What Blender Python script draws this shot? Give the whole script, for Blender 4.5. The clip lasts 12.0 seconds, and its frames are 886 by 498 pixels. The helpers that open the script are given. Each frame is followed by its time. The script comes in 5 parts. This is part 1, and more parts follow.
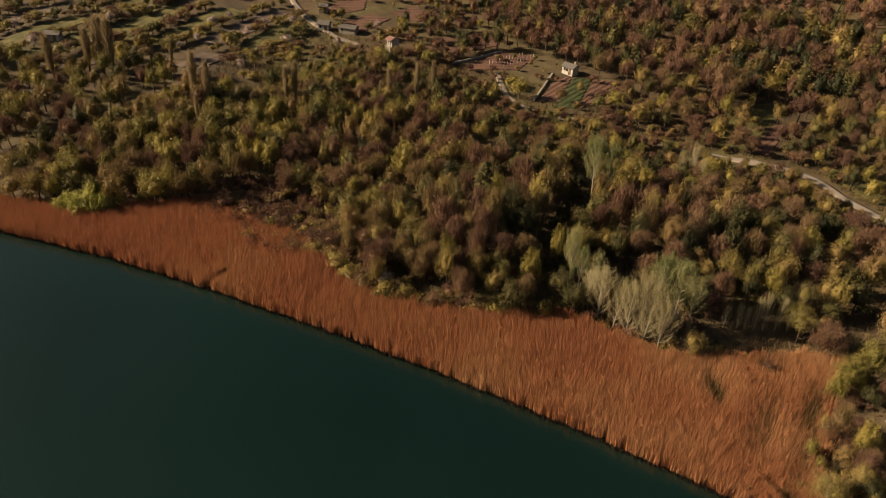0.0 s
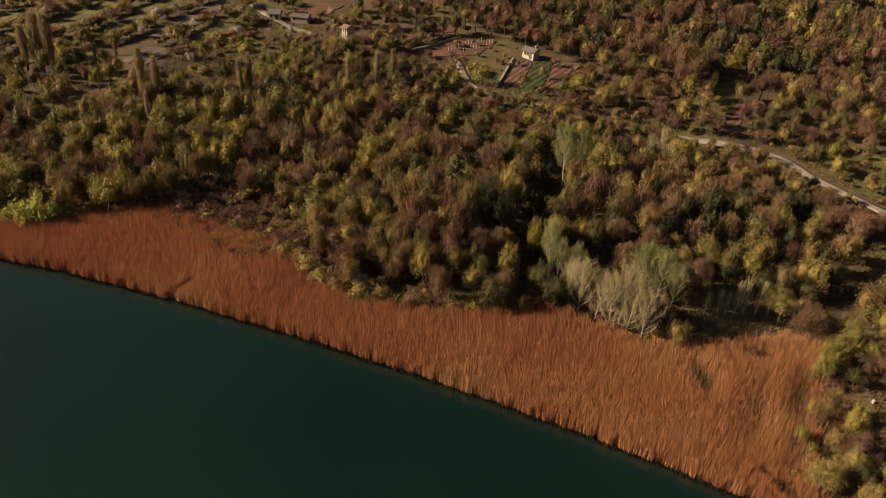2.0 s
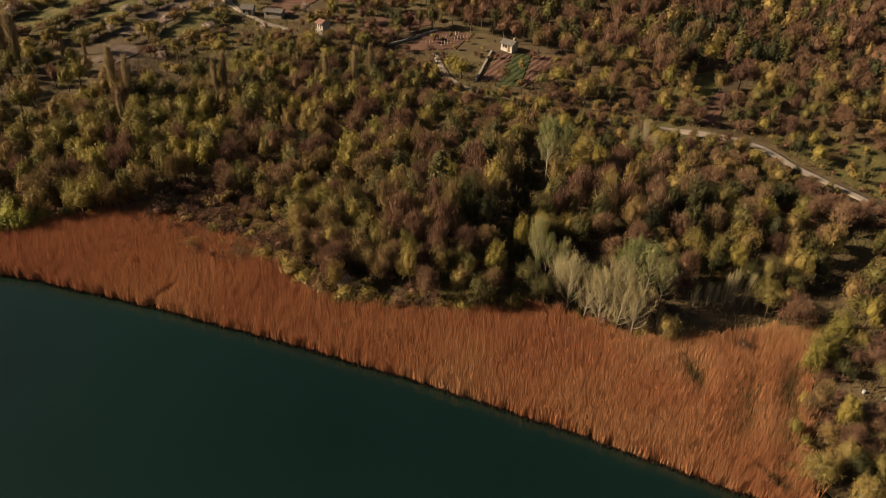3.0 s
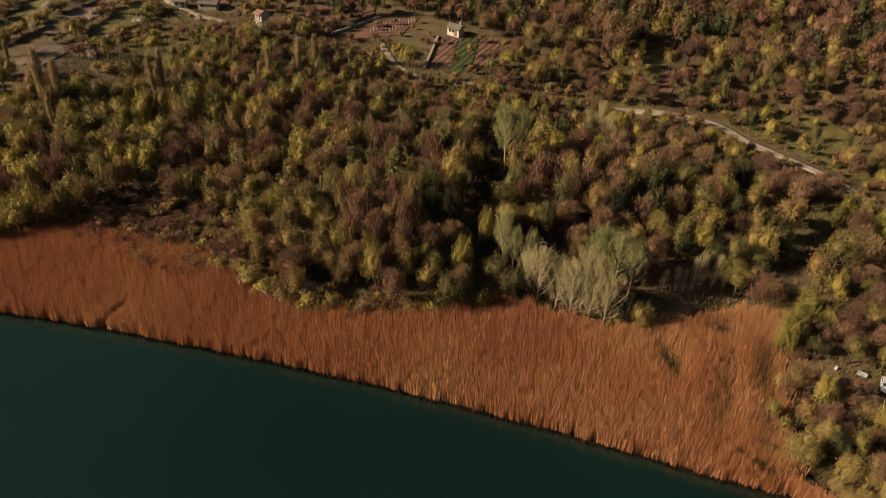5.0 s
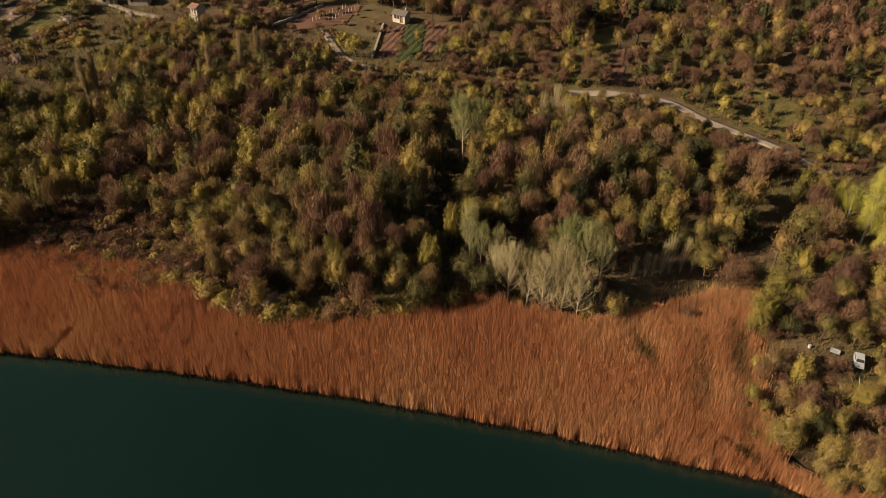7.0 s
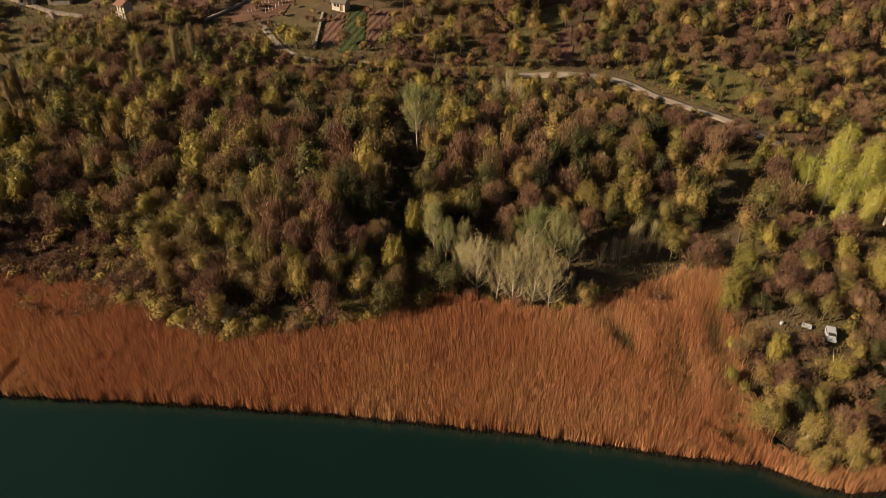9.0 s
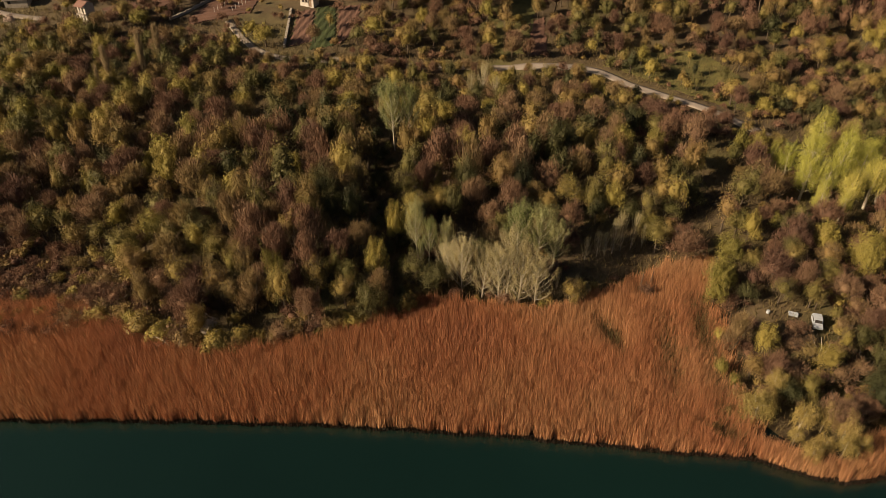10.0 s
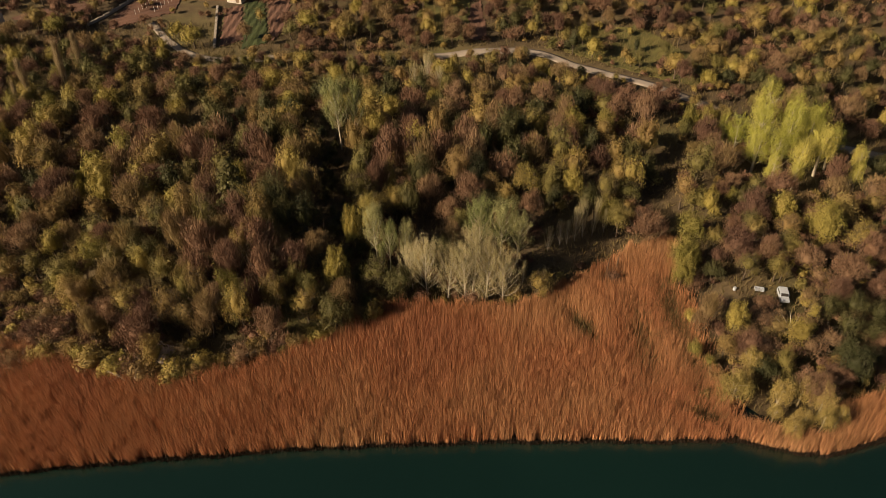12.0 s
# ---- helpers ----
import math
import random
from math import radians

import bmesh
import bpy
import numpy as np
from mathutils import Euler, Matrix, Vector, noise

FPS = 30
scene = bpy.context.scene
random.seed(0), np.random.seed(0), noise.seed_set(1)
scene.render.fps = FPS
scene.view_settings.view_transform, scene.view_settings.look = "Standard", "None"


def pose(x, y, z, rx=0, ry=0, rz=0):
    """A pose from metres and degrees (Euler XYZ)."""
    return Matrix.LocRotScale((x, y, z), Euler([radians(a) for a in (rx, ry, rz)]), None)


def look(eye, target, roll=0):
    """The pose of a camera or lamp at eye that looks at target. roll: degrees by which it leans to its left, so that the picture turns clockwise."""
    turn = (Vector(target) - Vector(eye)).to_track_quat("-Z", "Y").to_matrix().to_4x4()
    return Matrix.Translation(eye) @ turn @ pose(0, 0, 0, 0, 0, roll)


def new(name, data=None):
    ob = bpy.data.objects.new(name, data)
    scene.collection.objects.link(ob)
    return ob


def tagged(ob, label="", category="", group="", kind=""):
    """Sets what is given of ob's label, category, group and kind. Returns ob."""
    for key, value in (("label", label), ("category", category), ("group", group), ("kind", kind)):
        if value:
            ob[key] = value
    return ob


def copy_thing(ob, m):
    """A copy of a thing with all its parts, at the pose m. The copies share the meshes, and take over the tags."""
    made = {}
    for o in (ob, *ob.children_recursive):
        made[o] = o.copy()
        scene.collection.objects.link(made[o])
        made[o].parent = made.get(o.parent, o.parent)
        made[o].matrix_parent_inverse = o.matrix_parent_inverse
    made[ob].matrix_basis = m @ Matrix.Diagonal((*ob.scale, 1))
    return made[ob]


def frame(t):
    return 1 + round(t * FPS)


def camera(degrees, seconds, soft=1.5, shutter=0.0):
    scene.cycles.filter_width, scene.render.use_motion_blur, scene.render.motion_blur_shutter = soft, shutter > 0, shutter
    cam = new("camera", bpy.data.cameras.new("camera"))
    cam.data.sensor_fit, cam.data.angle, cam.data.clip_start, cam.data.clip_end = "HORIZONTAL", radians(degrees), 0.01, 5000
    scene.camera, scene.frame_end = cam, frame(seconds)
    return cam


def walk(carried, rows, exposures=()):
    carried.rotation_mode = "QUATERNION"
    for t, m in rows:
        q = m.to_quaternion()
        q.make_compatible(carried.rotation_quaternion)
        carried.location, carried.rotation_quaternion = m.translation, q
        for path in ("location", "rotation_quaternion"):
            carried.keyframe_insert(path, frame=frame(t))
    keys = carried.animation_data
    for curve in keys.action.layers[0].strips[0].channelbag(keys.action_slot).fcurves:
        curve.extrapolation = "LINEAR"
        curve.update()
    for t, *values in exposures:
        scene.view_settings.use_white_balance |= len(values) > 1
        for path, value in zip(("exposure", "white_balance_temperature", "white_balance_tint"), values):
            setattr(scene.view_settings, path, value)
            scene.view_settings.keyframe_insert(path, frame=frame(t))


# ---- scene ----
cam = camera(61.47, 12.0, soft=0.6)
PATH = [
    (0, (6.901, -11.097, 70.293), (-34.520, 63.231, 17.759), 3.763),
    (0.5, (5.647, -10.529, 70.193), (-34.328, 64.314, 17.273), 3.688),
    (1, (4.409, -9.965, 70.111), (-34.110, 65.365, 16.803), 3.611),
    (1.5, (3.189, -9.394, 70.040), (-33.868, 66.393, 16.345), 3.533),
    (2, (2.025, -8.798, 69.987), (-33.495, 67.445, 15.901), 3.454),
    (2.5, (0.894, -8.169, 69.966), (-33.071, 68.502, 15.488), 3.371),
    (3, (-0.226, -7.519, 69.958), (-32.633, 69.533, 15.068), 3.279),
    (5, (-4.258, -4.411, 69.943), (-29.598, 73.999, 13.288), 2.697),
    (5.5, (-5.240, -3.562, 69.996), (-29.061, 74.988, 12.879), 2.547),
    (6, (-6.099, -2.690, 70.034), (-28.151, 76.032, 12.445), 2.376),
    (6.5, (-6.961, -1.795, 70.065), (-27.215, 77.075, 12.020), 2.197),
    (7, (-7.823, -0.883, 70.068), (-26.256, 78.091, 11.558), 2.011),
    (9, (-11.097, 2.942, 69.956), (-22.334, 81.819, 9.523), 1.205),
    (9.5, (-11.885, 3.954, 69.921), (-21.373, 82.694, 9.012), 0.972),
    (10, (-12.650, 4.961, 69.897), (-20.330, 83.537, 8.522), 0.722),
    (10.5, (-13.354, 5.957, 69.881), (-19.088, 84.322, 8.026), 0.450),
    (11, (-14.029, 6.953, 69.885), (-17.792, 85.060, 7.554), 0.169),
    (11.5, (-14.736, 7.968, 69.905), (-16.616, 85.780, 7.122), -0.113),
    (12, (-15.437, 8.983, 69.914), (-15.437, 86.447, 6.674), -0.398),
]
walk(cam, [(t, look(eye, target, roll)) for t, eye, target, roll in PATH])
# END CAMERA
# ---------------------------------------------------------------- world and sun
SUN_WAY = Vector((0.88, 0.42, -0.46)).normalized()
world = bpy.data.worlds.new("sky")
scene.world = world
world.use_nodes = True
wn = world.node_tree
sky = wn.nodes.new("ShaderNodeTexSky")
sky.sky_type = "NISHITA"
sky.sun_disc = False
sky.dust_density = 5.0
sky.sun_elevation = math.asin(-SUN_WAY.z)
sky.sun_rotation = math.atan2(-SUN_WAY.x, -SUN_WAY.y)
wn.links.new(sky.outputs[0], wn.nodes["Background"].inputs[0])
wn.nodes["Background"].inputs[1].default_value = 0.02
sun = new("sun", bpy.data.lights.new("sun", "SUN"))
sun.data.energy, sun.data.angle, sun.data.color = 5.0, radians(0.6), (1.0, 0.735, 0.475)
sun.matrix_world = look((0, 0, 200), Vector((0, 0, 200)) + SUN_WAY)
scene.view_settings.exposure = 0.9


# ---------------------------------------------------------------- materials
def nodes_of(name):
    m = bpy.data.materials.new(name)
    m.use_nodes = True
    t = m.node_tree
    return m, t, t.nodes["Principled BSDF"]


def node(t, kind, **values):
    n = t.nodes.new(kind)
    for key, v in values.items():
        n.inputs[key.replace("_", " ")].default_value = v
    return n


def ramp(t, stops):
    r = t.nodes.new("ShaderNodeValToRGB")
    e = r.color_ramp.elements
    while len(e) < len(stops):
        e.new(0.5)
    for el, (p, c) in zip(e, stops):
        el.position, el.color = p, (*c, 1)
    return r


def mixed(t, kind, fac, a, b):
    n = t.nodes.new("ShaderNodeMix")
    n.data_type, n.blend_type = "RGBA", kind
    for k, v in ((0, fac), (6, a), (7, b)):
        if isinstance(v, (float, int)):
            n.inputs[k].default_value = v
        elif isinstance(v, tuple):
            n.inputs[k].default_value = (*v, 1)
        else:
            t.links.new(v, n.inputs[k])
    return n.outputs[2]


def noise_at(t, scale, detail=4.0, rough=0.55, space="Object"):
    if space == "World":
        src = t.nodes.new("ShaderNodeNewGeometry").outputs["Position"]
    else:
        src = t.nodes.new("ShaderNodeTexCoord").outputs[space]
    n = node(t, "ShaderNodeTexNoise", Scale=scale, Detail=detail, Roughness=rough)
    t.links.new(src, n.inputs["Vector"])
    return n.outputs[0]


def bump(t, bsdf, height, strength, distance):
    b = node(t, "ShaderNodeBump", Strength=strength, Distance=distance)
    t.links.new(height, b.inputs["Height"])
    t.links.new(b.outputs[0], bsdf.inputs["Normal"])


def leafy(name, stops, spread=0.25, through_light=0.22, rough=0.6, patch=0.09, vary=1.0, east=0.0):
    """Leaves or twigs: a tone for each plant, another for each leaf, and broad drifts over the ground."""
    m, t, b = nodes_of(name)
    obj = t.nodes.new("ShaderNodeObjectInfo").outputs["Random"]
    isl = t.nodes.new("ShaderNodeNewGeometry").outputs["Random Per Island"]
    drift = noise_at(t, patch, 2.0, 0.5, "World")
    if east:
        xyz = t.nodes.new("ShaderNodeSeparateXYZ")
        t.links.new(t.nodes.new("ShaderNodeNewGeometry").outputs["Position"], xyz.inputs[0])
        go = t.nodes.new("ShaderNodeMath")
        go.operation = "MULTIPLY_ADD"
        t.links.new(xyz.outputs[0], go.inputs[0])
        go.inputs[1].default_value = east
        t.links.new(drift, go.inputs[2])
        drift = go.outputs[0]
    add = t.nodes.new("ShaderNodeMath")
    add.operation = "MULTIPLY_ADD"
    t.links.new(obj, add.inputs[0])
    add.inputs[1].default_value = vary
    sc = t.nodes.new("ShaderNodeMath")
    sc.operation = "MULTIPLY_ADD"
    t.links.new(drift, sc.inputs[0])
    sc.inputs[1].default_value, sc.inputs[2].default_value = 1.2, 0.5 - 0.6 - 0.5 * vary
    t.links.new(sc.outputs[0], add.inputs[2])
    r = ramp(t, stops)
    t.links.new(add.outputs[0], r.inputs[0])
    v = ramp(t, [(0.0, (1 - spread,) * 3), (1.0, (1 + spread,) * 3)])
    v.color_ramp.elements[1].color = (1, 1, 1, 1)
    v.color_ramp.elements[0].color = (1 - spread, 1 - spread * 1.05, 1 - spread * 0.9, 1)
    t.links.new(isl, v.inputs[0])
    col = mixed(t, "MULTIPLY", 1.0, r.outputs[0], v.outputs[0])
    t.links.new(col, b.inputs["Base Color"])
    b.inputs["Roughness"].default_value = rough
    b.inputs["Specular IOR Level"].default_value = 0.25
    tr = t.nodes.new("ShaderNodeBsdfTranslucent")
    t.links.new(col, tr.inputs[0])
    mx = t.nodes.new("ShaderNodeMixShader")
    mx.inputs[0].default_value = through_light
    t.links.new(b.outputs[0], mx.inputs[1])
    t.links.new(tr.outputs[0], mx.inputs[2])
    t.links.new(mx.outputs[0], t.nodes["Material Output"].inputs[0])
    return m


def plain(name, a, b_col, scale=3.0, rough=0.85, relief=0.02, space="Object", fine=25.0):
    """A matt surface of two drifting tones with fine grain."""
    m, t, b = nodes_of(name)
    n1, n2 = noise_at(t, scale, 5.0, 0.6, space), noise_at(t, fine, 3.0, 0.6, space)
    r = ramp(t, [(0.3, a), (0.7, b_col)])
    t.links.new(n1, r.inputs[0])
    g = ramp(t, [(0.25, (0.72, 0.72, 0.72)), (0.75, (1, 1, 1))])
    t.links.new(n2, g.inputs[0])
    t.links.new(mixed(t, "MULTIPLY", 1.0, r.outputs[0], g.outputs[0]), b.inputs["Base Color"])
    b.inputs["Roughness"].default_value = rough
    bump(t, b, n2, 0.6, relief)
    return m


OLIVE = leafy("olive_leaves", [(0.0, (0.115, 0.112, 0.035)), (0.3, (0.190, 0.163, 0.049)), (0.55, (0.245, 0.168, 0.067)), (0.75, (0.265, 0.202, 0.065)), (1.0, (0.305, 0.258, 0.066))])
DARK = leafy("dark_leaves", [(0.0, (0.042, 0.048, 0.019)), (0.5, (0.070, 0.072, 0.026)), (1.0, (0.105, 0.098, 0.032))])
TWIG = leafy("bare_twigs", [(0.0, (0.150, 0.089, 0.062)), (0.35, (0.212, 0.127, 0.079)), (0.65, (0.27, 0.180, 0.106)), (1.0, (0.245, 0.188, 0.077))], 0.4, 0.18, 0.8)
YELLOW = leafy("yellow_green_leaves", [(0.0, (0.175, 0.162, 0.040)), (0.5, (0.250, 0.222, 0.054)), (1.0, (0.33, 0.28, 0.072))])
LIME = leafy("fresh_green_leaves", [(0.0, (0.30, 0.315, 0.06)), (0.5, (0.39, 0.39, 0.085)), (1.0, (0.48, 0.44, 0.115))])
SILVER = leafy("silver_leaves", [(0.0, (0.34, 0.30, 0.145)), (0.5, (0.43, 0.39, 0.20)), (1.0, (0.50, 0.46, 0.26))], 0.4)
SAGE = leafy("sage_leaves", [(0.0, (0.19, 0.22, 0.08)), (0.5, (0.27, 0.295, 0.115)), (1.0, (0.36, 0.36, 0.16))], 0.4)
GOLD = leafy("willow_leaves", [(0.0, (0.27, 0.225, 0.07)), (0.5, (0.37, 0.295, 0.098)), (1.0, (0.46, 0.36, 0.135))], 0.35)
BLOSSOM = leafy("blossom", [(0.0, (0.42, 0.33, 0.27)), (0.5, (0.52, 0.43, 0.36)), (1.0, (0.56, 0.50, 0.44))], 0.3)
STRAW = leafy("column_twigs", [(0.0, (0.36, 0.29, 0.165)), (1.0, (0.46, 0.38, 0.225))], 0.4, 0.25, 0.8)
REED = leafy("dry_reed", [(0.1, (0.485, 0.222, 0.116)), (0.4, (0.545, 0.264, 0.126)), (0.65, (0.60, 0.34, 0.165)), (0.95, (0.635, 0.415, 0.222))], 0.52, 0.2, 0.7, 0.06, 0.0, 0.0016)
DARK_REED = leafy("dark_reed_base", [(0.0, (0.022, 0.014, 0.009)), (1.0, (0.045, 0.028, 0.016))], 0.4, 0.05, 0.7)
SEDGE = leafy("green_sedge", [(0.0, (0.075, 0.072, 0.026)), (1.0, (0.19, 0.145, 0.06))], 0.5, 0.15, 0.8)
BARK = plain("bark", (0.060, 0.046, 0.032), (0.110, 0.084, 0.058), 2.0, 0.9, 0.03)
PALE_BARK = plain("pale_bark", (0.38, 0.34, 0.27), (0.52, 0.48, 0.40), 2.0, 0.8, 0.02)
SOIL = plain("red_soil", (0.10, 0.052, 0.036), (0.155, 0.082, 0.056), 0.35, 0.95, 0.06, "World", 3.0)
GREY_SOIL = plain("grey_brown_soil", (0.10, 0.076, 0.060), (0.16, 0.122, 0.094), 0.3, 0.95, 0.06, "World", 3.0)
CROP = plain("green_crop", (0.022, 0.036, 0.008), (0.052, 0.072, 0.016), 0.6, 0.8, 0.1, "World", 4.0)
MEADOW = plain("meadow_grass", (0.055, 0.062, 0.016), (0.17, 0.15, 0.042), 0.25, 0.9, 0.08, "World", 2.5)
TRACK = plain("gravel_track", (0.23, 0.20, 0.168), (0.34, 0.30, 0.26), 0.5, 0.95, 0.03, "World", 6.0)
PLASTER = plain("lime_plaster", (0.46, 0.44, 0.40), (0.60, 0.58, 0.54), 1.2, 0.9, 0.01)
CONCRETE = plain("concrete", (0.30, 0.27, 0.23), (0.42, 0.39, 0.34), 1.0, 0.9, 0.01)
TILE_RED = plain("clay_tile", (0.17, 0.09, 0.07), (0.27, 0.155, 0.12), 3.0, 0.85, 0.01)
SHEET = plain("grey_roof", (0.10, 0.095, 0.09), (0.16, 0.15, 0.14), 1.5, 0.7, 0.01)
TIMBER = plain("timber", (0.16, 0.11, 0.07), (0.26, 0.19, 0.12), 4.0, 0.85, 0.01)
DARKNESS = plain("dark_opening", (0.015, 0.013, 0.012), (0.03, 0.026, 0.022), 2.0, 0.6, 0.0)
WHITE = plain("white_paint", (0.72, 0.71, 0.69), (0.80, 0.79, 0.77), 1.0, 0.35, 0.0)
DUSTY = plain("dusty_white_paint", (0.38, 0.43, 0.50), (0.47, 0.53, 0.60), 1.0, 0.4, 0.0)
RUBBER = plain("rubber", (0.02, 0.02, 0.02), (0.035, 0.035, 0.035), 5.0, 0.8, 0.0)


def ground_material():
    m, t, b = nodes_of("scrub_ground")
    big, mid, fine = noise_at(t, 0.045, 4, 0.6, "World"), noise_at(t, 0.35, 5, 0.65, "World"), noise_at(t, 3.0, 3, 0.6, "World")
    r1 = ramp(t, [(0.3, (0.075, 0.055, 0.030)), (0.5, (0.130, 0.096, 0.046)), (0.7, (0.135, 0.132, 0.040))])
    r2 = ramp(t, [(0.3, (0.55, 0.52, 0.5)), (0.7, (1, 1, 1))])
    r3 = ramp(t, [(0.3, (0.7, 0.7, 0.7)), (0.7, (1, 1, 1))])
    for n, r in ((big, r1), (mid, r2), (fine, r3)):
        t.links.new(n, r.inputs[0])
    c = mixed(t, "MULTIPLY", 1.0, mixed(t, "MULTIPLY", 1.0, r1.outputs[0], r2.outputs[0]), r3.outputs[0])
    t.links.new(c, b.inputs["Base Color"])
    b.inputs["Roughness"].default_value = 0.95
    bump(t, b, fine, 0.8, 0.15)
    return m


def water_material():
    m, t, b = nodes_of("lake_water")
    big = noise_at(t, 0.03, 3, 0.5, "World")
    r = ramp(t, [(0.3, (0.0026, 0.0115, 0.0085)), (0.7, (0.0040, 0.0165, 0.0125))])
    t.links.new(big, r.inputs[0])
    t.links.new(r.outputs[0], b.inputs["Base Color"])
    b.inputs["Roughness"].default_value = 0.2
    b.inputs["IOR"].default_value = 1.40
    b.inputs["Specular IOR Level"].default_value = 0.9
    bump(t, b, noise_at(t, 1.6, 4, 0.6, "World"), 0.12, 0.04)
    return m


# ---------------------------------------------------------------- mesh helpers
def mesh_of(name, verts, faces, material):
    """One mesh from arrays of corners and of faces."""
    me = bpy.data.meshes.new(name)
    verts, faces = np.asarray(verts, dtype=np.float32), np.asarray(faces, dtype=np.int32)
    me.vertices.add(len(verts))
    me.vertices.foreach_set("co", verts.ravel())
    me.loops.add(faces.size)
    me.loops.foreach_set("vertex_index", faces.ravel())
    me.polygons.add(len(faces))
    k = faces.shape[1]
    me.polygons.foreach_set("loop_start", np.arange(0, faces.size, k, dtype=np.int32))
    me.polygons.foreach_set("loop_total", np.full(len(faces), k, dtype=np.int32))
    me.polygons.foreach_set("use_smooth", np.ones(len(faces), dtype=bool))
    me.materials.append(material)
    me.update(calc_edges=True)
    return me


def part(name, bm, material, parent, label=""):
    """Links a bmesh or a ready mesh as one mesh object under a thing."""
    if isinstance(bm, bmesh.types.BMesh):
        me = bpy.data.meshes.new(name)
        bm.to_mesh(me)
        bm.free()
        me.materials.append(material)
    else:
        me = bm
    ob = new(name, me)
    if parent:
        ob.parent = parent
    return tagged(ob, label)


def box(bm, x0, y0, z0, x1, y1, z1, bevel=0.0):
    made = bmesh.ops.create_cube(bm, size=1.0, matrix=Matrix.Translation(((x0 + x1) / 2, (y0 + y1) / 2, (z0 + z1) / 2)) @ Matrix.Diagonal((x1 - x0, y1 - y0, z1 - z0, 1)))
    if bevel:
        edges = {e for v in made["verts"] for e in v.link_edges}
        bmesh.ops.bevel(bm, geom=list(edges), offset=bevel, segments=1, affect="EDGES")
    return bm


def a_box(*sizes, bevel=0.0):
    return box(bmesh.new(), *sizes, bevel=bevel)


def joined(chunks):
    """Several (verts, faces) chunks as one."""
    vs, fs, n = [], [], 0
    mixed_up = len({f.shape[1] for v, f in chunks}) > 1
    for v, f in chunks:
        vs.append(v)
        if mixed_up and f.shape[1] == 4:
            f = np.concatenate([f[:, (0, 1, 2)], f[:, (0, 2, 3)]])
        fs.append(f + n)
        n += len(v)
    return np.concatenate(vs), np.concatenate(fs)


# ---------------------------------------------------------------- the lie of the land
SHORE_X = [-400, -128, -114.5, -92, -72, -50, -30, -10, 10, 18, 23, 26.5, 30, 34.4, 60, 400]
SHORE_Y = [-60, 43, 47.2, 52.5, 55.6, 58, 59.6, 60.3, 60.2, 60.2, 58.6, 58, 59, 60.4, 68, 140]
RISE_D = [-500, -30, -1, 0, 25, 60, 100, 130, 180, 300, 600, 900, 2000]
RISE_Z = [-8, -5, -0.6, -0.1, 0.35, 2.2, 5.2, 8, 17, 48, 110, 150, 170]
EDGE_X = [-400, -128, -112, -104, -93, -78, -68, -61, -50, -42, -36, -32, -28, -22, -17, -7, 2, 11, 17]
EDGE_Y = [-3, 52.5, 56, 63.5, 75.8, 75.0, 74.0, 70.8, 68.2, 69.7, 71.6, 73.6, 77, 80.5, 81, 80, 84.6, 91.5, 93.5]


def shore(x):
    return np.interp(x, SHORE_X, SHORE_Y)


def land(x, y):
    """The ground's height."""
    x, y = np.asarray(x, dtype=float), np.asarray(y, dtype=float)
    d = y - shore(x)
    z = np.interp(d, RISE_D, RISE_Z)
    z = z + 2.7 / (1 + np.exp(-(x - 21) / 1.5)) * np.clip((d - 6) / 13, 0, 1) * np.exp(-(np.maximum(0, d - 24) / 16) ** 2)
    z = z + 4.0 * np.exp(-(((x + 41) / 15) ** 2) - ((y - 92) / 10.5) ** 2)
    wave = np.sin(x * 0.11 + 1.3) * np.sin(y * 0.09 + 0.4) * 0.35 + np.sin(x * 0.31 + y * 0.23) * 0.12
    return z + wave * np.clip((d - 20) / 40, 0, 1)


def inside(x, y, ring):
    hit = False
    for (x0, y0), (x1, y1) in zip(ring, ring[1:] + ring[:1]):
        if (y0 > y) != (y1 > y) and x < (x1 - x0) * (y - y0) / (y1 - y0) + x0:
            hit = not hit
    return hit


def near_line(x, y, line, reach):
    for (x0, y0), (x1, y1) in zip(line, line[1:]):
        dx, dy = x1 - x0, y1 - y0
        s = max(0.0, min(1.0, ((x - x0) * dx + (y - y0) * dy) / (dx * dx + dy * dy)))
        if math.hypot(x - x0 - s * dx, y - y0 - s * dy) < reach:
            return True
    return False


def build_ground():
    xs = np.unique(np.concatenate([np.linspace(-2500, -260, 30), np.arange(-260, 130, 2.5), np.linspace(130, 2500, 30)]))
    ys = np.unique(np.concatenate([np.linspace(-1500, 30, 25), np.arange(30, 320, 2.5), np.linspace(320, 3000, 40)]))
    gx, gy = np.meshgrid(xs, ys)
    v = np.stack([gx, gy, land(gx, gy)], -1).reshape(-1, 3)
    n, m = len(xs), len(ys)
    i = (np.arange(m - 1)[:, None] * n + np.arange(n - 1)[None, :]).ravel()
    ob = new("ground", mesh_of("ground", v, np.stack([i, i + 1, i + n + 1, i + n], 1), ground_material()))
    ob.data.shade_smooth()
    tagged(ob, "scrubby brown and olive lakeside ground rising to a hill", "ground", kind="structure")
    w = np.array([(-2500, -1500, 0), (2500, -1500, 0), (2500, 200, 0), (-2500, 200, 0)], dtype=float)
    tagged(new("water", mesh_of("water", w, np.array([[0, 1, 2, 3]]), water_material())), "calm dark green lake water", "water", kind="structure")


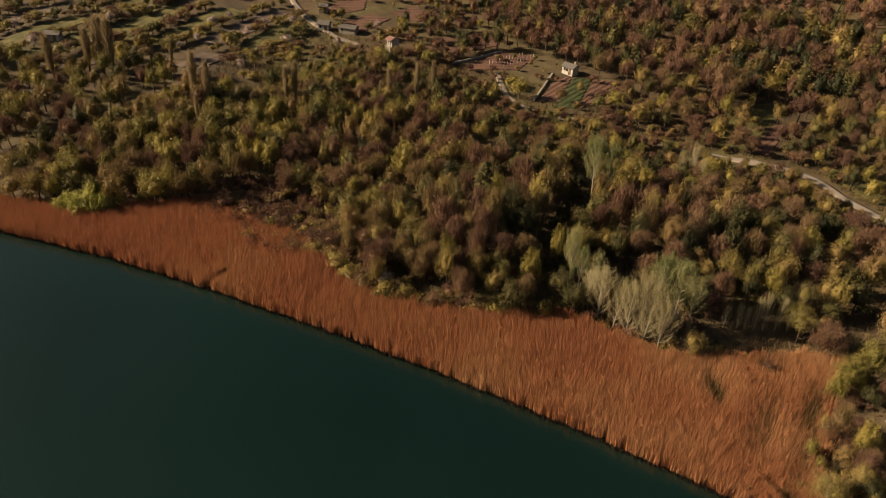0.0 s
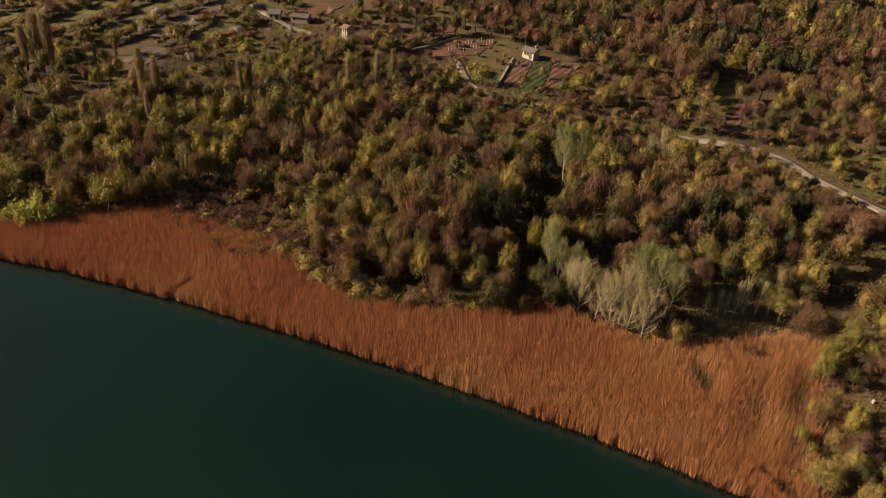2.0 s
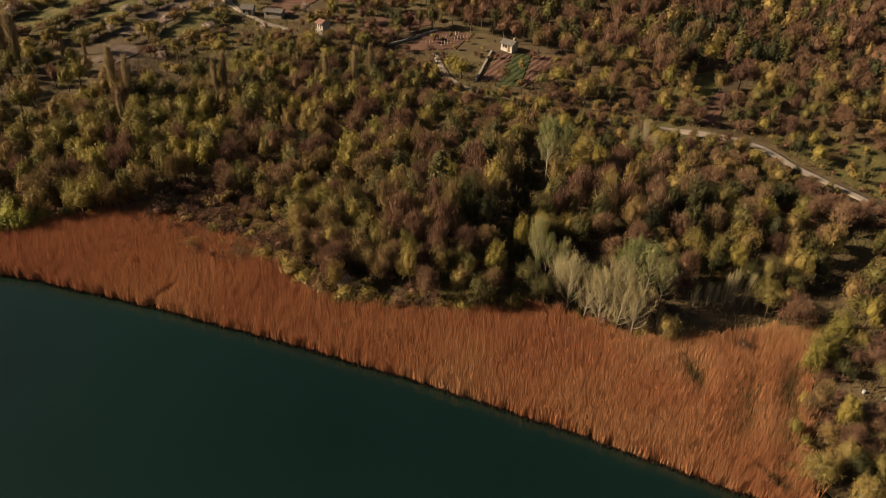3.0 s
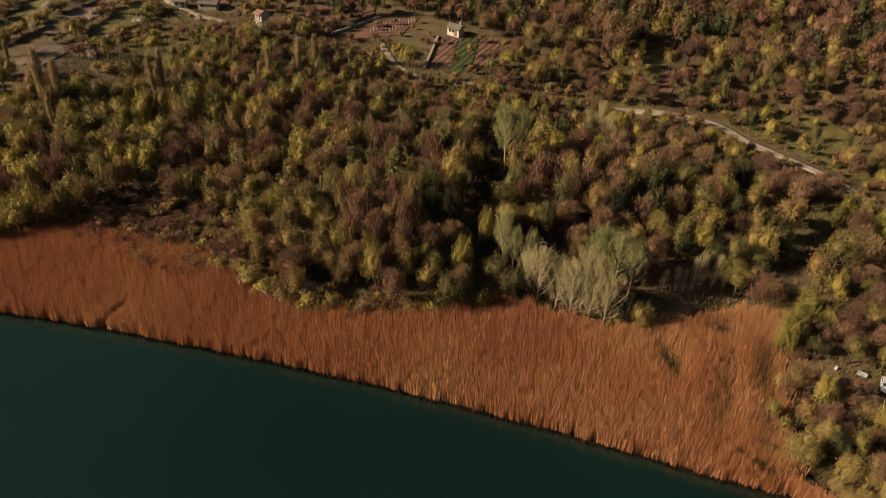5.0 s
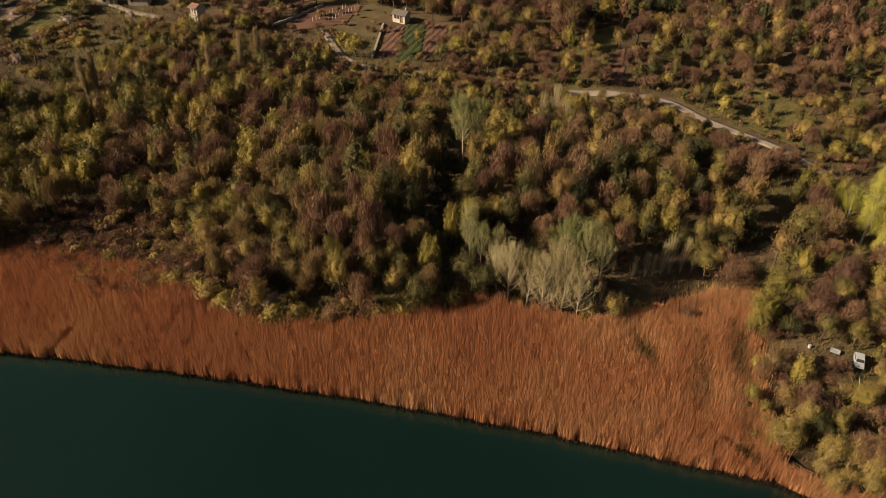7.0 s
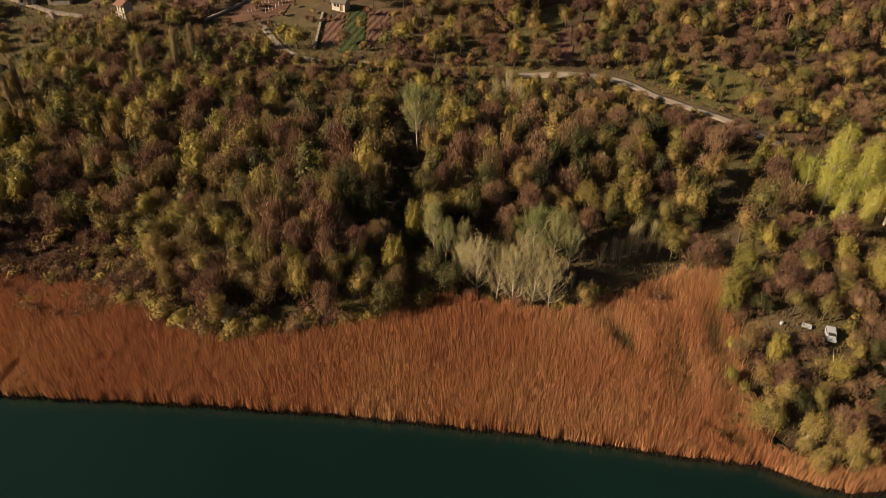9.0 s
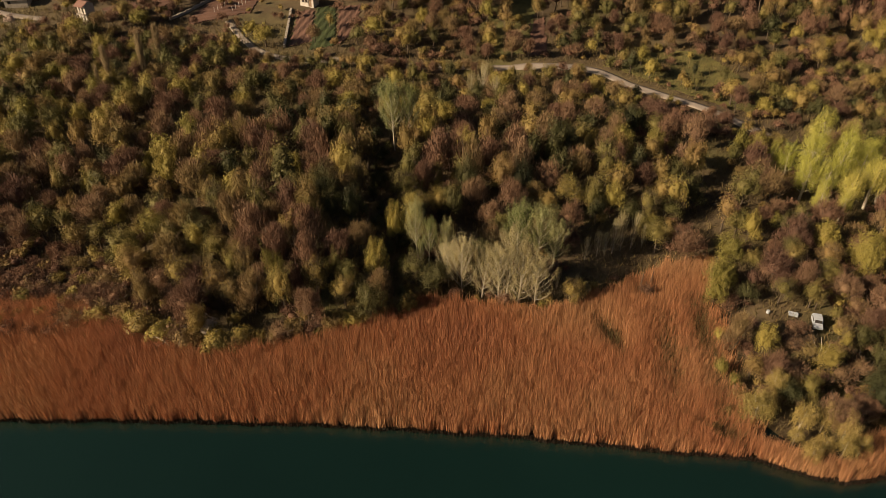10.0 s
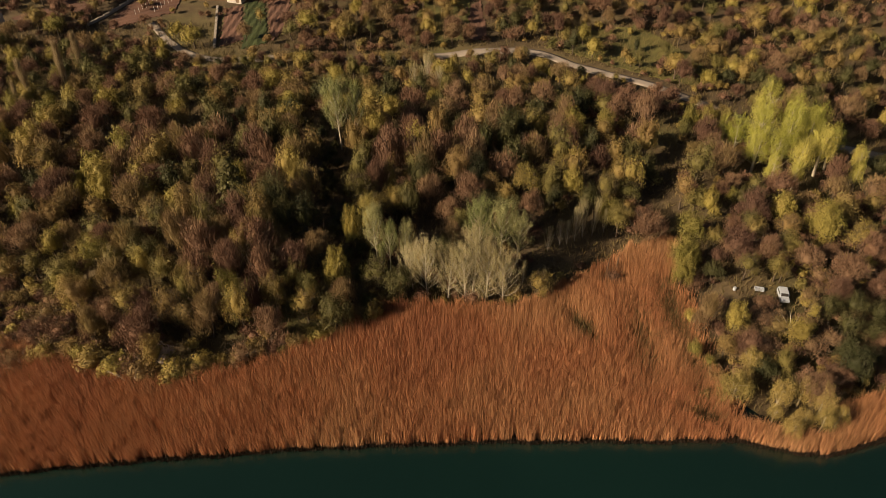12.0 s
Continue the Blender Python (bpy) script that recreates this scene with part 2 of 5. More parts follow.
def draped(name, ring, material, lift, label, category, furrow=0.0, way=(1, 0), step=0.5, kind="structure"):
    """A field bed laid on the land, with turned-down rims and, where ploughed, furrows along way."""
    x0, x1 = min(p[0] for p in ring), max(p[0] for p in ring)
    y0, y1 = min(p[1] for p in ring), max(p[1] for p in ring)
    bm = bmesh.new()
    cells, verts = [], {}
    nx, ny = int((x1 - x0) / step) + 1, int((y1 - y0) / step) + 1
    for i in range(nx):
        for j in range(ny):
            if inside(x0 + (i + 0.5) * step, y0 + (j + 0.5) * step, ring):
                cells.append((i, j))

    def corner(i, j):
        if (i, j) not in verts:
            x, y = x0 + i * step, y0 + j * step
            across = x * -way[1] + y * way[0]
            z = float(land(x, y)) + lift + furrow * math.sin(across * 2 * math.pi / 1.6)
            verts[i, j] = bm.verts.new((x + noise.noise((x, y, 0)) * 0.3, y + noise.noise((y, x, 5)) * 0.3, z))
        return verts[i, j]

    for i, j in cells:
        bm.faces.new((corner(i, j), corner(i + 1, j), corner(i + 1, j + 1), corner(i, j + 1)))
    rim = [e for e in bm.edges if e.is_boundary]
    down = bmesh.ops.extrude_edge_only(bm, edges=rim)
    for v in down["geom"]:
        if isinstance(v, bmesh.types.BMVert):
            v.co.z -= lift + 0.5
    ob = part(name, bm, material, None)
    return tagged(ob, label, category, kind=kind)


def strip(name, line, width, material, lift, label, category):
    """A track laid along a line on the land."""
    pts = [Vector(p) for p in line]
    path = []
    for a, b in zip(pts, pts[1:]):
        n = max(2, int((b - a).length / 1.0))
        path += [a.lerp(b, k / n) for k in range(n)]
    path.append(pts[-1])
    for _ in range(6):
        path = [path[0]] + [(path[k - 1] + path[k] * 2 + path[k + 1]) / 4 for k in range(1, len(path) - 1)] + [path[-1]]
    rows = []
    for k, p in enumerate(path):
        d = (path[min(k + 1, len(path) - 1)] - path[max(k - 1, 0)]).normalized()
        nrm = Vector((-d.y, d.x))
        w = width * (1 + 0.22 * noise.noise((p.x * 0.2, p.y * 0.2, 3)))
        row = []
        for s, dz in ((-0.5, -0.4), (-0.48, 0.0), (-0.22, 0.0), (0, 0.04), (0.22, 0.0), (0.48, 0.0), (0.5, -0.4)):
            q = p + nrm * (s * w)
            row.append((q.x, q.y, float(land(q.x, q.y)) + lift + dz))
        rows.append(row)
    n = len(rows[0])
    v = np.array(rows).reshape(-1, 3)
    i = (np.arange(len(rows) - 1)[:, None] * n + np.arange(n - 1)[None, :]).ravel()
    ob = new(name, mesh_of(name, v, np.stack([i, i + 1, i + n + 1, i + n], 1), material))
    return tagged(ob, label, category, kind="structure")


ROAD = [(-57, 149), (-46, 150), (-30, 150.3), (-18, 151.2), (-8, 152.3), (0, 152.6), (5.5, 151.3), (10.5, 146.6), (16, 144), (24, 139.6), (29, 135.6), (34, 131.4), (43, 124), (60, 116)]
LANE = [(-78, 165), (-73, 158), (-68, 152.4), (-62.5, 149.4), (-57.5, 149)]
FAR_ROAD = [(-175, 190), (-156, 173.4), (-146, 167.5), (-139, 164.3), (-128, 160.5), (-119, 159.5)]
FIELDS = [
    ("field_bed", [(-63.4, 171.3), (-60.3, 173.4), (-57, 157.3), (-61.2, 154.6)], SOIL, 0.09, (0.15, 1), "ploughed red soil bed beside a green crop", "field"),
    ("crop_bed", [(-59.6, 174.3), (-55.8, 176.9), (-51.5, 156.1), (-56.4, 153.6)], CROP, 0.07, (0.15, 1), "bed of low bright green crop", "field"),
    ("field_bed", [(-54.8, 176.1), (-50, 177.1), (-48.2, 163.9), (-50.9, 155.8)], SOIL, 0.09, (0.15, 1), "bare red-brown soil bed", "field"),
    ("vineyard_bed", [(-87, 168.3), (-83, 178), (-74, 181), (-74.5, 169.9), (-86.7, 162.5)], SOIL, 0.07, (0.9, 0.4), "bare red soil vineyard plot", "field"),
    ("field_bed", [(-104, 178), (-93, 189), (-86.6, 181), (-96.2, 169)], SOIL, 0.06, (0.8, 0.5), "bare red soil field between hedges", "field"),
    ("field_bed", [(-135, 171), (-131, 179), (-124, 181), (-125, 168)], SOIL, 0.06, (0.8, 0.5), "bare red soil field beside the track", "field"),
    ("field_bed", [(-126, 184), (-123, 192), (-113, 190), (-116, 184)], SOIL, 0.06, (0.8, 0.5), "small bare red soil field under the hill wood", "field"),
    ("grass_plot", [(-20, 178), (-8, 189), (-9.9, 158), (-17, 155.5)], MEADOW, 0.02, (0.2, 1), "rough dark grass plot between hedges", "field"),
    ("field_bed", [(-9.9, 172), (-6.5, 175.4), (-5.8, 158.3), (-9.2, 156.3)], SOIL, 0.05, (0.15, 1), "narrow pale soil bed beside a grass plot", "field"),
    ("meadow", [(9, 152.5), (14, 161), (27, 163), (36, 150), (38, 139), (30, 140), (22, 144.5)], MEADOW, 0.0, (0.9, -0.3), "terraced meadow of short yellow-green grass", "field"),
    ("field_bed", [(-143.4, 174.5), (-144.5, 184), (-138, 188), (-134, 181), (-140, 173)], SOIL, 0.06, (0.8, 0.5), "bare red soil field above the gravel track", "field"),
    ("field_bed", [(-108.5, 166.5), (-104.5, 171.5), (-99.5, 168.5), (-104.0, 163.8)], SOIL, 0.06, (0.8, 0.5), "bare red soil plot behind the house", "field"),
]
TERRACES = [[(-213, 104), (-206, 104), (-208, 128), (-216, 128)], [(-200, 97), (-192, 97), (-194, 128), (-202, 128)], [(-187, 96), (-180, 96), (-182, 122), (-189, 122)], [(-174, 100), (-168, 100), (-168, 122), (-174, 122)], [(-184, 126), (-176, 126), (-178, 152), (-186, 152)], [(-170, 126), (-162, 128), (-163, 160), (-171, 158)], [(-158, 134), (-151, 136), (-152, 166), (-159, 166)], [(-147, 136), (-140, 138), (-142, 160), (-149, 160)], [(-198, 134), (-190, 134), (-192, 158), (-200, 158)], [(-150, 118), (-142, 122), (-144, 132), (-151, 130)]]
HEDGES = [(-203.5, 96, 130), (-190.5, 94, 160), (-177.5, 96, 124), (-173.5, 126, 156), (-166, 98, 124), (-160.5, 126, 166), (-149.5, 132, 166), (-188, 124, 156), (-138.5, 128, 160), (-217.5, 100, 132), (-204, 132, 158)]
CLEARINGS = [ring for _, ring, *_ in FIELDS[:7]] + [FIELDS[8][1], FIELDS[10][1], FIELDS[11][1]] + [
    [(21, 73), (22, 83), (33, 84), (34, 78), (32, 73)],
    [(-70, 172), (-66, 178), (-55, 181), (-55, 175)],
    [(-116, 157), (-113, 168), (-103, 167), (-101, 159)],
]


def build_fields():
    for name, ring, mat, furrow, way, label, cat in FIELDS:
        draped(name, ring, mat, 0.16, label, cat, furrow, way)
    for k, ring in enumerate(TERRACES):
        draped("orchard_terrace", ring, (GREY_SOIL, MEADOW, MEADOW)[k % 3], 0.16, ("strip of brown tilled orchard soil", "strip of rough orchard grass", "strip of rough orchard grass")[k % 3], "field", 0.05, (0.05, 1.0), 1.0)
    strip("road", ROAD, 2.2, TRACK, 0.16, "pale gravel farm track through the woods", "track")
    strip("road", LANE, 1.7, TRACK, 0.14, "narrow gravel lane climbing past the garden", "track")
    strip("road", FAR_ROAD, 1.8, TRACK, 0.20, "pale gravel track past the huts", "track")


# ---------------------------------------------------------------- plants
def unit(v):
    return v / np.maximum(np.linalg.norm(v, axis=-1, keepdims=True), 1e-9)


def tube(points, radii, sides=5):
    p, r = np.asarray(points, dtype=float), np.asarray(radii, dtype=float)
    d = unit(np.gradient(p, axis=0))
    a = unit(np.cross(d, np.array([0.31, 0.95, 0.11])))
    b = np.cross(d, a)
    ang = np.linspace(0, 2 * np.pi, sides, endpoint=False)
    v = p[:, None] + (a[:, None] * np.cos(ang)[None, :, None] + b[:, None] * np.sin(ang)[None, :, None]) * r[:, None, None]
    f = [(k * sides + s, k * sides + (s + 1) % sides, (k + 1) * sides + (s + 1) % sides, (k + 1) * sides + s) for k in range(len(p) - 1) for s in range(sides)]
    return v.reshape(-1, 3), np.array(f)


def kites(centre, normal, size, slim, rng, upright=0.9):
    """Leaf sprays: one pointed face at each centre."""
    n = len(centre)
    normal = unit(normal)
    t = rng.normal(size=(n, 3)) * 0.55 + np.array([0, 0, upright])
    t = unit(t - normal * (t * normal).sum(1, keepdims=True))
    b = np.cross(normal, t)
    a, w = size[:, None], (size * slim)[:, None]
    v = np.stack([centre + b * w * 1.1 - t * a * 0.7, centre + t * a, centre - b * w * 1.1 - t * a * 0.5], 1).reshape(-1, 3)
    return v, np.arange(3 * n).reshape(-1, 3)


def sprays(blobs, count, size, rng, slim=0.6, up=0.35, low=-0.4, deep=0.5, core_at=None, ragged=0.22):
    """Leaf sprays over a heap of rounded clumps (x, y, z, radius, height)."""
    bl = np.array(blobs)
    w = bl[:, 3] ** 2
    k = rng.choice(len(bl), count, p=w / w.sum())
    d = unit(rng.normal(size=(count, 3)))
    d[:, 2] = np.where(d[:, 2] < low, -d[:, 2], d[:, 2])
    if core_at is not None:
        out = unit(bl[k, :3] - np.array(core_at))
        d = np.where(((d * out).sum(1) < -0.2)[:, None], -d, d)
    reach = 1.06 - deep * rng.random(count) ** 1.5 + 0.12 * rng.normal(size=count)
    c = bl[k, :3] + d * np.stack([bl[k, 3], bl[k, 3], bl[k, 4]], 1) * reach[:, None]
    nrm = d * 0.65 + ragged * rng.normal(size=(count, 3)) + np.array([0, 0, up])
    if core_at is not None:
        nrm = nrm + 0.45 * unit(c - np.array(core_at))
    return kites(c, nrm, size * (0.5 + 1.0 * rng.random(count)), slim, rng)


def slivers(start, way, length, width, rng, face=None):
    """Thin twigs, turned at random or towards face."""
    n = len(start)
    way = unit(way)
    s = unit(np.cross(way, rng.normal(size=(n, 3)) if face is None else face + 0.35 * rng.normal(size=(n, 3)))) * (width * (0.6 + 0.8 * rng.random(n)))[:, None]
    tip = start + way * length[:, None]
    v = np.stack([start - s * 1.35, tip, start + s * 1.35], 1).reshape(-1, 3)
    return v, np.arange(3 * n).reshape(-1, 3)


def limbs(rng, h, spread, trunk_r, first, count, rise=0.75):
    """A leaning trunk with limbs. Gives the chunks and the limb lines."""
    lean = rng.normal(size=2) * 0.05 * h
    top = np.array([lean[0], lean[1], h * 0.8])
    bend = rng.normal(size=2) * 0.03 * h
    tp = np.array([[0, 0, -0.4], [bend[0], bend[1], h * 0.3], [lean[0] * 0.7, lean[1] * 0.7, h * 0.58], top])
    chunks, lines = [tube(tp, [trunk_r * 1.25, trunk_r * 0.85, trunk_r * 0.5, trunk_r * 0.15])], []
    for k in range(count):
        s = first + (0.9 - first) * (k + rng.random()) / count
        base = np.array([np.interp(s * h * 0.8, tp[:, 2], tp[:, j]) for j in range(3)])
        a = k * 2.4 + rng.random()
        out = spread * (1.0 - 0.45 * s) * (0.7 + 0.5 * rng.random())
        end = base + np.array([math.cos(a) * out, math.sin(a) * out, out * rise + 0.12 * h * rng.random()])
        end[2] = min(end[2], h * (0.86 + 0.12 * rng.random()))
        mid = (base + end) / 2 + rng.normal(size=3) * 0.06 * out + np.array([0, 0, -0.06 * out])
        r = trunk_r * 0.36 * (1 - 0.5 * s)
        chunks.append(tube([base, mid, end], [r, r * 0.6, r * 0.15], 4))
        lines.append((base, mid, end))
    return chunks, lines


def cloud(rng, h, w, low, count, boughs, deep=0.5, lumps=0.26):
    """Places and outward ways of leaves or twigs in a crown of a few soft, uneven boughs."""
    heads = [(0.0, 0.0, h, w * (0.80 if boughs else 0.96), low)]
    for k in range(boughs):
        a = k * 2.399 + rng.random() * 1.2
        heads.append((math.cos(a) * w * 0.27, math.sin(a) * w * 0.27, h * (0.62 + 0.3 * rng.random()), w * (0.42 + 0.16 * rng.random()), low))
    share = np.array([q[3] ** 2 for q in heads])
    counts = np.maximum(1, (count * share / share.sum()).astype(int))
    places, ways = [], []
    for (x, y, top, wide, foot), n in zip(heads, counts):
        mid, half = top * (foot + 1) / 2, top * (1 - foot) / 2
        d = unit(rng.normal(size=(n, 3)))
        d[:, 2] = np.where(d[:, 2] < -0.45, -d[:, 2], d[:, 2])
        way, turn = rng.normal(size=(9, 3)) * 3.8, rng.random(9) * 6.28
        angle = d @ way.T + turn
        reach = 0.86 + lumps * np.sin(angle).sum(1) / 3
        slope = lumps * np.cos(angle) @ way / 3
        slope = slope - d * (slope * d).sum(1, keepdims=True)
        nrm = unit(d * reach[:, None] - 1.0 * slope)
        size = np.array([wide / 2, wide / 2, half])
        depth = 1.0 - deep * rng.random(n) ** 1.4 + 0.05 * rng.normal(size=n)
        places.append(d * (reach * depth)[:, None] * size + np.array([x, y, mid]))
        ways.append(unit(nrm / size * half))
    return np.concatenate(places), np.concatenate(ways)


GOLDEN = (1 + math.sqrt(5)) / 2
ICO_V = unit(np.array([(-1, GOLDEN, 0), (1, GOLDEN, 0), (-1, -GOLDEN, 0), (1, -GOLDEN, 0), (0, -1, GOLDEN), (0, 1, GOLDEN), (0, -1, -GOLDEN), (0, 1, -GOLDEN), (GOLDEN, 0, -1), (GOLDEN, 0, 1), (-GOLDEN, 0, -1), (-GOLDEN, 0, 1)]))
ICO_F = np.array([(0, 11, 5), (0, 5, 1), (0, 1, 7), (0, 7, 10), (0, 10, 11), (1, 5, 9), (5, 11, 4), (11, 10, 2), (10, 7, 6), (7, 1, 8), (3, 9, 4), (3, 4, 2), (3, 2, 6), (3, 6, 8), (3, 8, 9), (4, 9, 5), (2, 4, 11), (6, 2, 10), (8, 6, 7), (9, 8, 1)])


def finer(v, f):
    """Each face of a rounded lump cut into four."""
    seen, out, v = {}, [], [tuple(p) for p in v]

    def middle(a, b):
        k = (min(a, b), max(a, b))
        if k not in seen:
            m = (Vector(v[a]) + Vector(v[b])).normalized()
            seen[k] = len(v)
            v.append(tuple(m))
        return seen[k]

    for a, b, c in f:
        p, q, r = middle(a, b), middle(b, c), middle(c, a)
        out += [(a, p, r), (p, b, q), (r, q, c), (p, q, r)]
    return np.array(v), np.array(out)


LUMP_V, LUMP_F = finer(ICO_V, ICO_F)


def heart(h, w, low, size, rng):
    """One uneven solid lump, added inside a crown to fill gaps and block light."""
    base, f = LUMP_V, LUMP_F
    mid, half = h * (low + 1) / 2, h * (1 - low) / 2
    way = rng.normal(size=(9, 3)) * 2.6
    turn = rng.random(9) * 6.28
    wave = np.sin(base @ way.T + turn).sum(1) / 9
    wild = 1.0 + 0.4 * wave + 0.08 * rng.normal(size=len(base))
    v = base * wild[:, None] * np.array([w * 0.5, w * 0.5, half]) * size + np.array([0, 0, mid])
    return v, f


def leafy_tree(seed, h, w, boughs, leaves, size, twigs=0, low=0.03, slim=0.6, deep=0.5, limb_count=7, lumps=0.26):
    """A soft, uneven crown of small leaves over limbs. Returns trunk and crown arrays."""
    rng = np.random.default_rng(seed)
    chunks, lines = limbs(rng, h * 0.9, w * 0.42, 0.022 * h + 0.04, 0.2, limb_count)
    c, out = cloud(rng, h, w, low, leaves, boughs, deep, lumps)
    if twigs:
        k = rng.integers(0, len(c), twigs)
        st = c[k] * np.array([0.8, 0.8, 0.88])
        chunks.append(slivers(st, out[k] + rng.normal(size=(twigs, 3)) * 0.4 + np.array([0, 0, 0.4]), w * (0.08 + 0.12 * rng.random(twigs)), 0.026, rng))
    crown = kites(c, out + 0.24 * rng.normal(size=c.shape) + np.array([0, 0, 0.12]), size * (0.5 + rng.random(len(c))), slim, rng)
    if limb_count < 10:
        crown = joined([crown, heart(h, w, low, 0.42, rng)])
    return joined(chunks), crown


def bare_tree(seed, h, w, twigs, buds, width=0.03, boughs=2):
    """Limbs and a rounded haze of upright twigs, hardly in leaf."""
    rng = np.random.default_rng(seed)
    chunks, lines = limbs(rng, h * 0.92, w * 0.48, 0.014 * h + 0.03, 0.12, 9, 1.1)
    for base, mid, end in lines:
        for k in range(3):
            p = base + (end - base) * (0.35 + 0.6 * rng.random())
            q = p + unit((end - base) + np.array([0, 0, 0.15 * w]) + rng.normal(size=3) * 0.22 * w) * w * (0.16 + 0.14 * rng.random())
            q[2] = min(q[2], h * (0.86 + 0.14 * rng.random()))
            chunks.append(tube([p, (p + q) / 2, q], [0.028, 0.018, 0.008], 3))
    st, out = cloud(rng, h * 0.95, w * 0.95, 0.14 if h > 4 else 0.05, twigs, boughs, 0.5, 0.19)
    n = len(st)
    way = out * 0.5 + rng.normal(size=(n, 3)) * 0.28 + np.array([0, 0, 0.9])
    v = slivers(st, way, w * (0.05 + 0.08 * rng.random(n)), width, rng, unit(out + np.array([0, 0, 0.15])))
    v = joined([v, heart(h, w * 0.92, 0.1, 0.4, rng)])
    if buds:
        j = rng.integers(0, n, buds)
        c = st[j] + unit(way[j]) * w * 0.06 + rng.normal(size=(buds, 3)) * 0.15
        v = joined([v, kites(c, out[j] + rng.normal(size=(buds, 3)) * 0.3 + np.array([0, 0, 0.2]), 0.09 + 0.10 * rng.random(buds), 0.6, rng)])
    return joined(chunks), v


def fan_tree(seed, h, w, count, leaves, size, tuft, first=0.08):
    """Poplar with pale limbs swept up from low on the stem and upright leaf tufts along them, with gaps between."""
    rng = np.random.default_rng(seed)
    bend = rng.normal(size=2) * 0.03 * h
    stem = np.array([(0, 0, -0.4), (bend[0], 0, h * 0.35), (bend[0], bend[1], h * 0.7), (0, bend[1], h * 0.97)])
    trunk, arms, blobs = tube(stem, [0.16, 0.12, 0.07, 0.02]), [], []
    for k in range(count):
        s = (k + rng.random()) / count
        a = k * 2.399 + rng.random() * 0.7
        z0 = h * (first + (0.86 - first) * s)
        out = w * 0.5 * math.sqrt(max(0.03, 1.0 - s ** 1.7)) * (0.75 + 0.3 * rng.random())
        rise = out * (0.9 + 0.8 * s) + 0.06 * h
        b = np.array([np.interp(z0, stem[:, 2], stem[:, j]) for j in range(3)])
        e = b + np.array([math.cos(a) * out, math.sin(a) * out, rise])
        e[2] = min(e[2], h * (0.9 + 0.12 * rng.random()))
        m = (b + e) / 2 + np.array([math.cos(a), math.sin(a), -0.8]) * out * 0.16
        line = [b * (1 - f) ** 2 + 2 * m * f * (1 - f) + e * f * f for f in (0, 0.3, 0.6, 1.0)]
        arms.append(tube(line, [0.06, 0.05, 0.035, 0.012], 4))
        for f in (0.22, 0.4, 0.57, 0.73, 0.88, 1.0):
            c = b * (1 - f) ** 2 + 2 * m * f * (1 - f) + e * f * f + rng.normal(size=3) * 0.025 * w
            r = w * tuft * (0.65 + 0.7 * rng.random()) * (0.8 + 0.35 * f)
            blobs.append((c[0], c[1], c[2] + r * 0.6, r, r * 1.9))
    for s in (0.62, 0.74, 0.85, 0.95):
        blobs.append((bend[0] * (1 - s), bend[1], h * s, w * tuft, w * tuft * 1.9))
    leaf = sprays(blobs, leaves, size, rng, 0.5, 0.3, -0.9, 0.75, ragged=0.26)
    return trunk, leaf, arms


def column_tree(seed, h, w, twigs):
    """Slim upright poplar, bare, all twigs pointing to the sky."""
    rng = np.random.default_rng(seed)
    chunks = [tube([(0, 0, -0.4), (0.1, 0, h * 0.5), (0, 0.1, h * 0.95)], [0.2, 0.13, 0.02])]
    s = 0.12 + 0.78 * rng.random(twigs) ** 0.85
    a = rng.random(twigs) * 2 * np.pi
    r = w * 0.5 * np.minimum(1, (1.02 - s) * 3.2) * np.minimum(1, 0.18 + s * 1.25) * rng.random(twigs) ** 0.6
    st = np.stack([np.cos(a) * r * 0.8, np.sin(a) * r * 0.8, s * h], 1)
    way = np.stack([np.cos(a) * 0.18, np.sin(a) * 0.18, np.ones(twigs)], 1) + rng.normal(size=(twigs, 3)) * 0.1
    return joined(chunks), slivers(st, way, h * (0.07 + 0.09 * rng.random(twigs)), 0.024, rng)


def conifer_tree(seed, h, w, leaves):
    """A ragged pine with layered boughs."""
    rng = np.random.default_rng(seed)
    chunks, blobs = [tube([(0, 0, -0.4), (0.1, 0.05, h * 0.5), (0, 0, h * 0.96)], [0.2, 0.13, 0.03])], []
    for k in range(16):
        s = 0.25 + 0.7 * k / 16
        a = k * 2.4 + rng.random()
        out = w * 0.5 * (1.05 - s) * 1.2 * (0.6 + 0.5 * rng.random())
        e = np.array([math.cos(a) * out, math.sin(a) * out, h * s + 0.1 * out])
        chunks.append(tube([(0, 0, h * s - 0.2), e * 0.5 + np.array([0, 0, h * s * 0.5 - 0.1]), e], [0.05, 0.035, 0.01], 3))
        blobs.append((*(e * np.array([0.75, 0.75, 1])), 0.16 * w, 0.09 * w))
    blobs.append((0, 0, h * 0.93, w * 0.09, h * 0.07))
    return joined(chunks), sprays(blobs, leaves, 0.24, rng, 0.4, 0.5, -0.3, 0.5)


KINDS = {}


def species(key, name, crown_name, bark, leaf, label, category, tall, near, mid=()):
    KINDS[key] = (name, crown_name, bark, leaf, label, category, tall, near, mid or near, {})


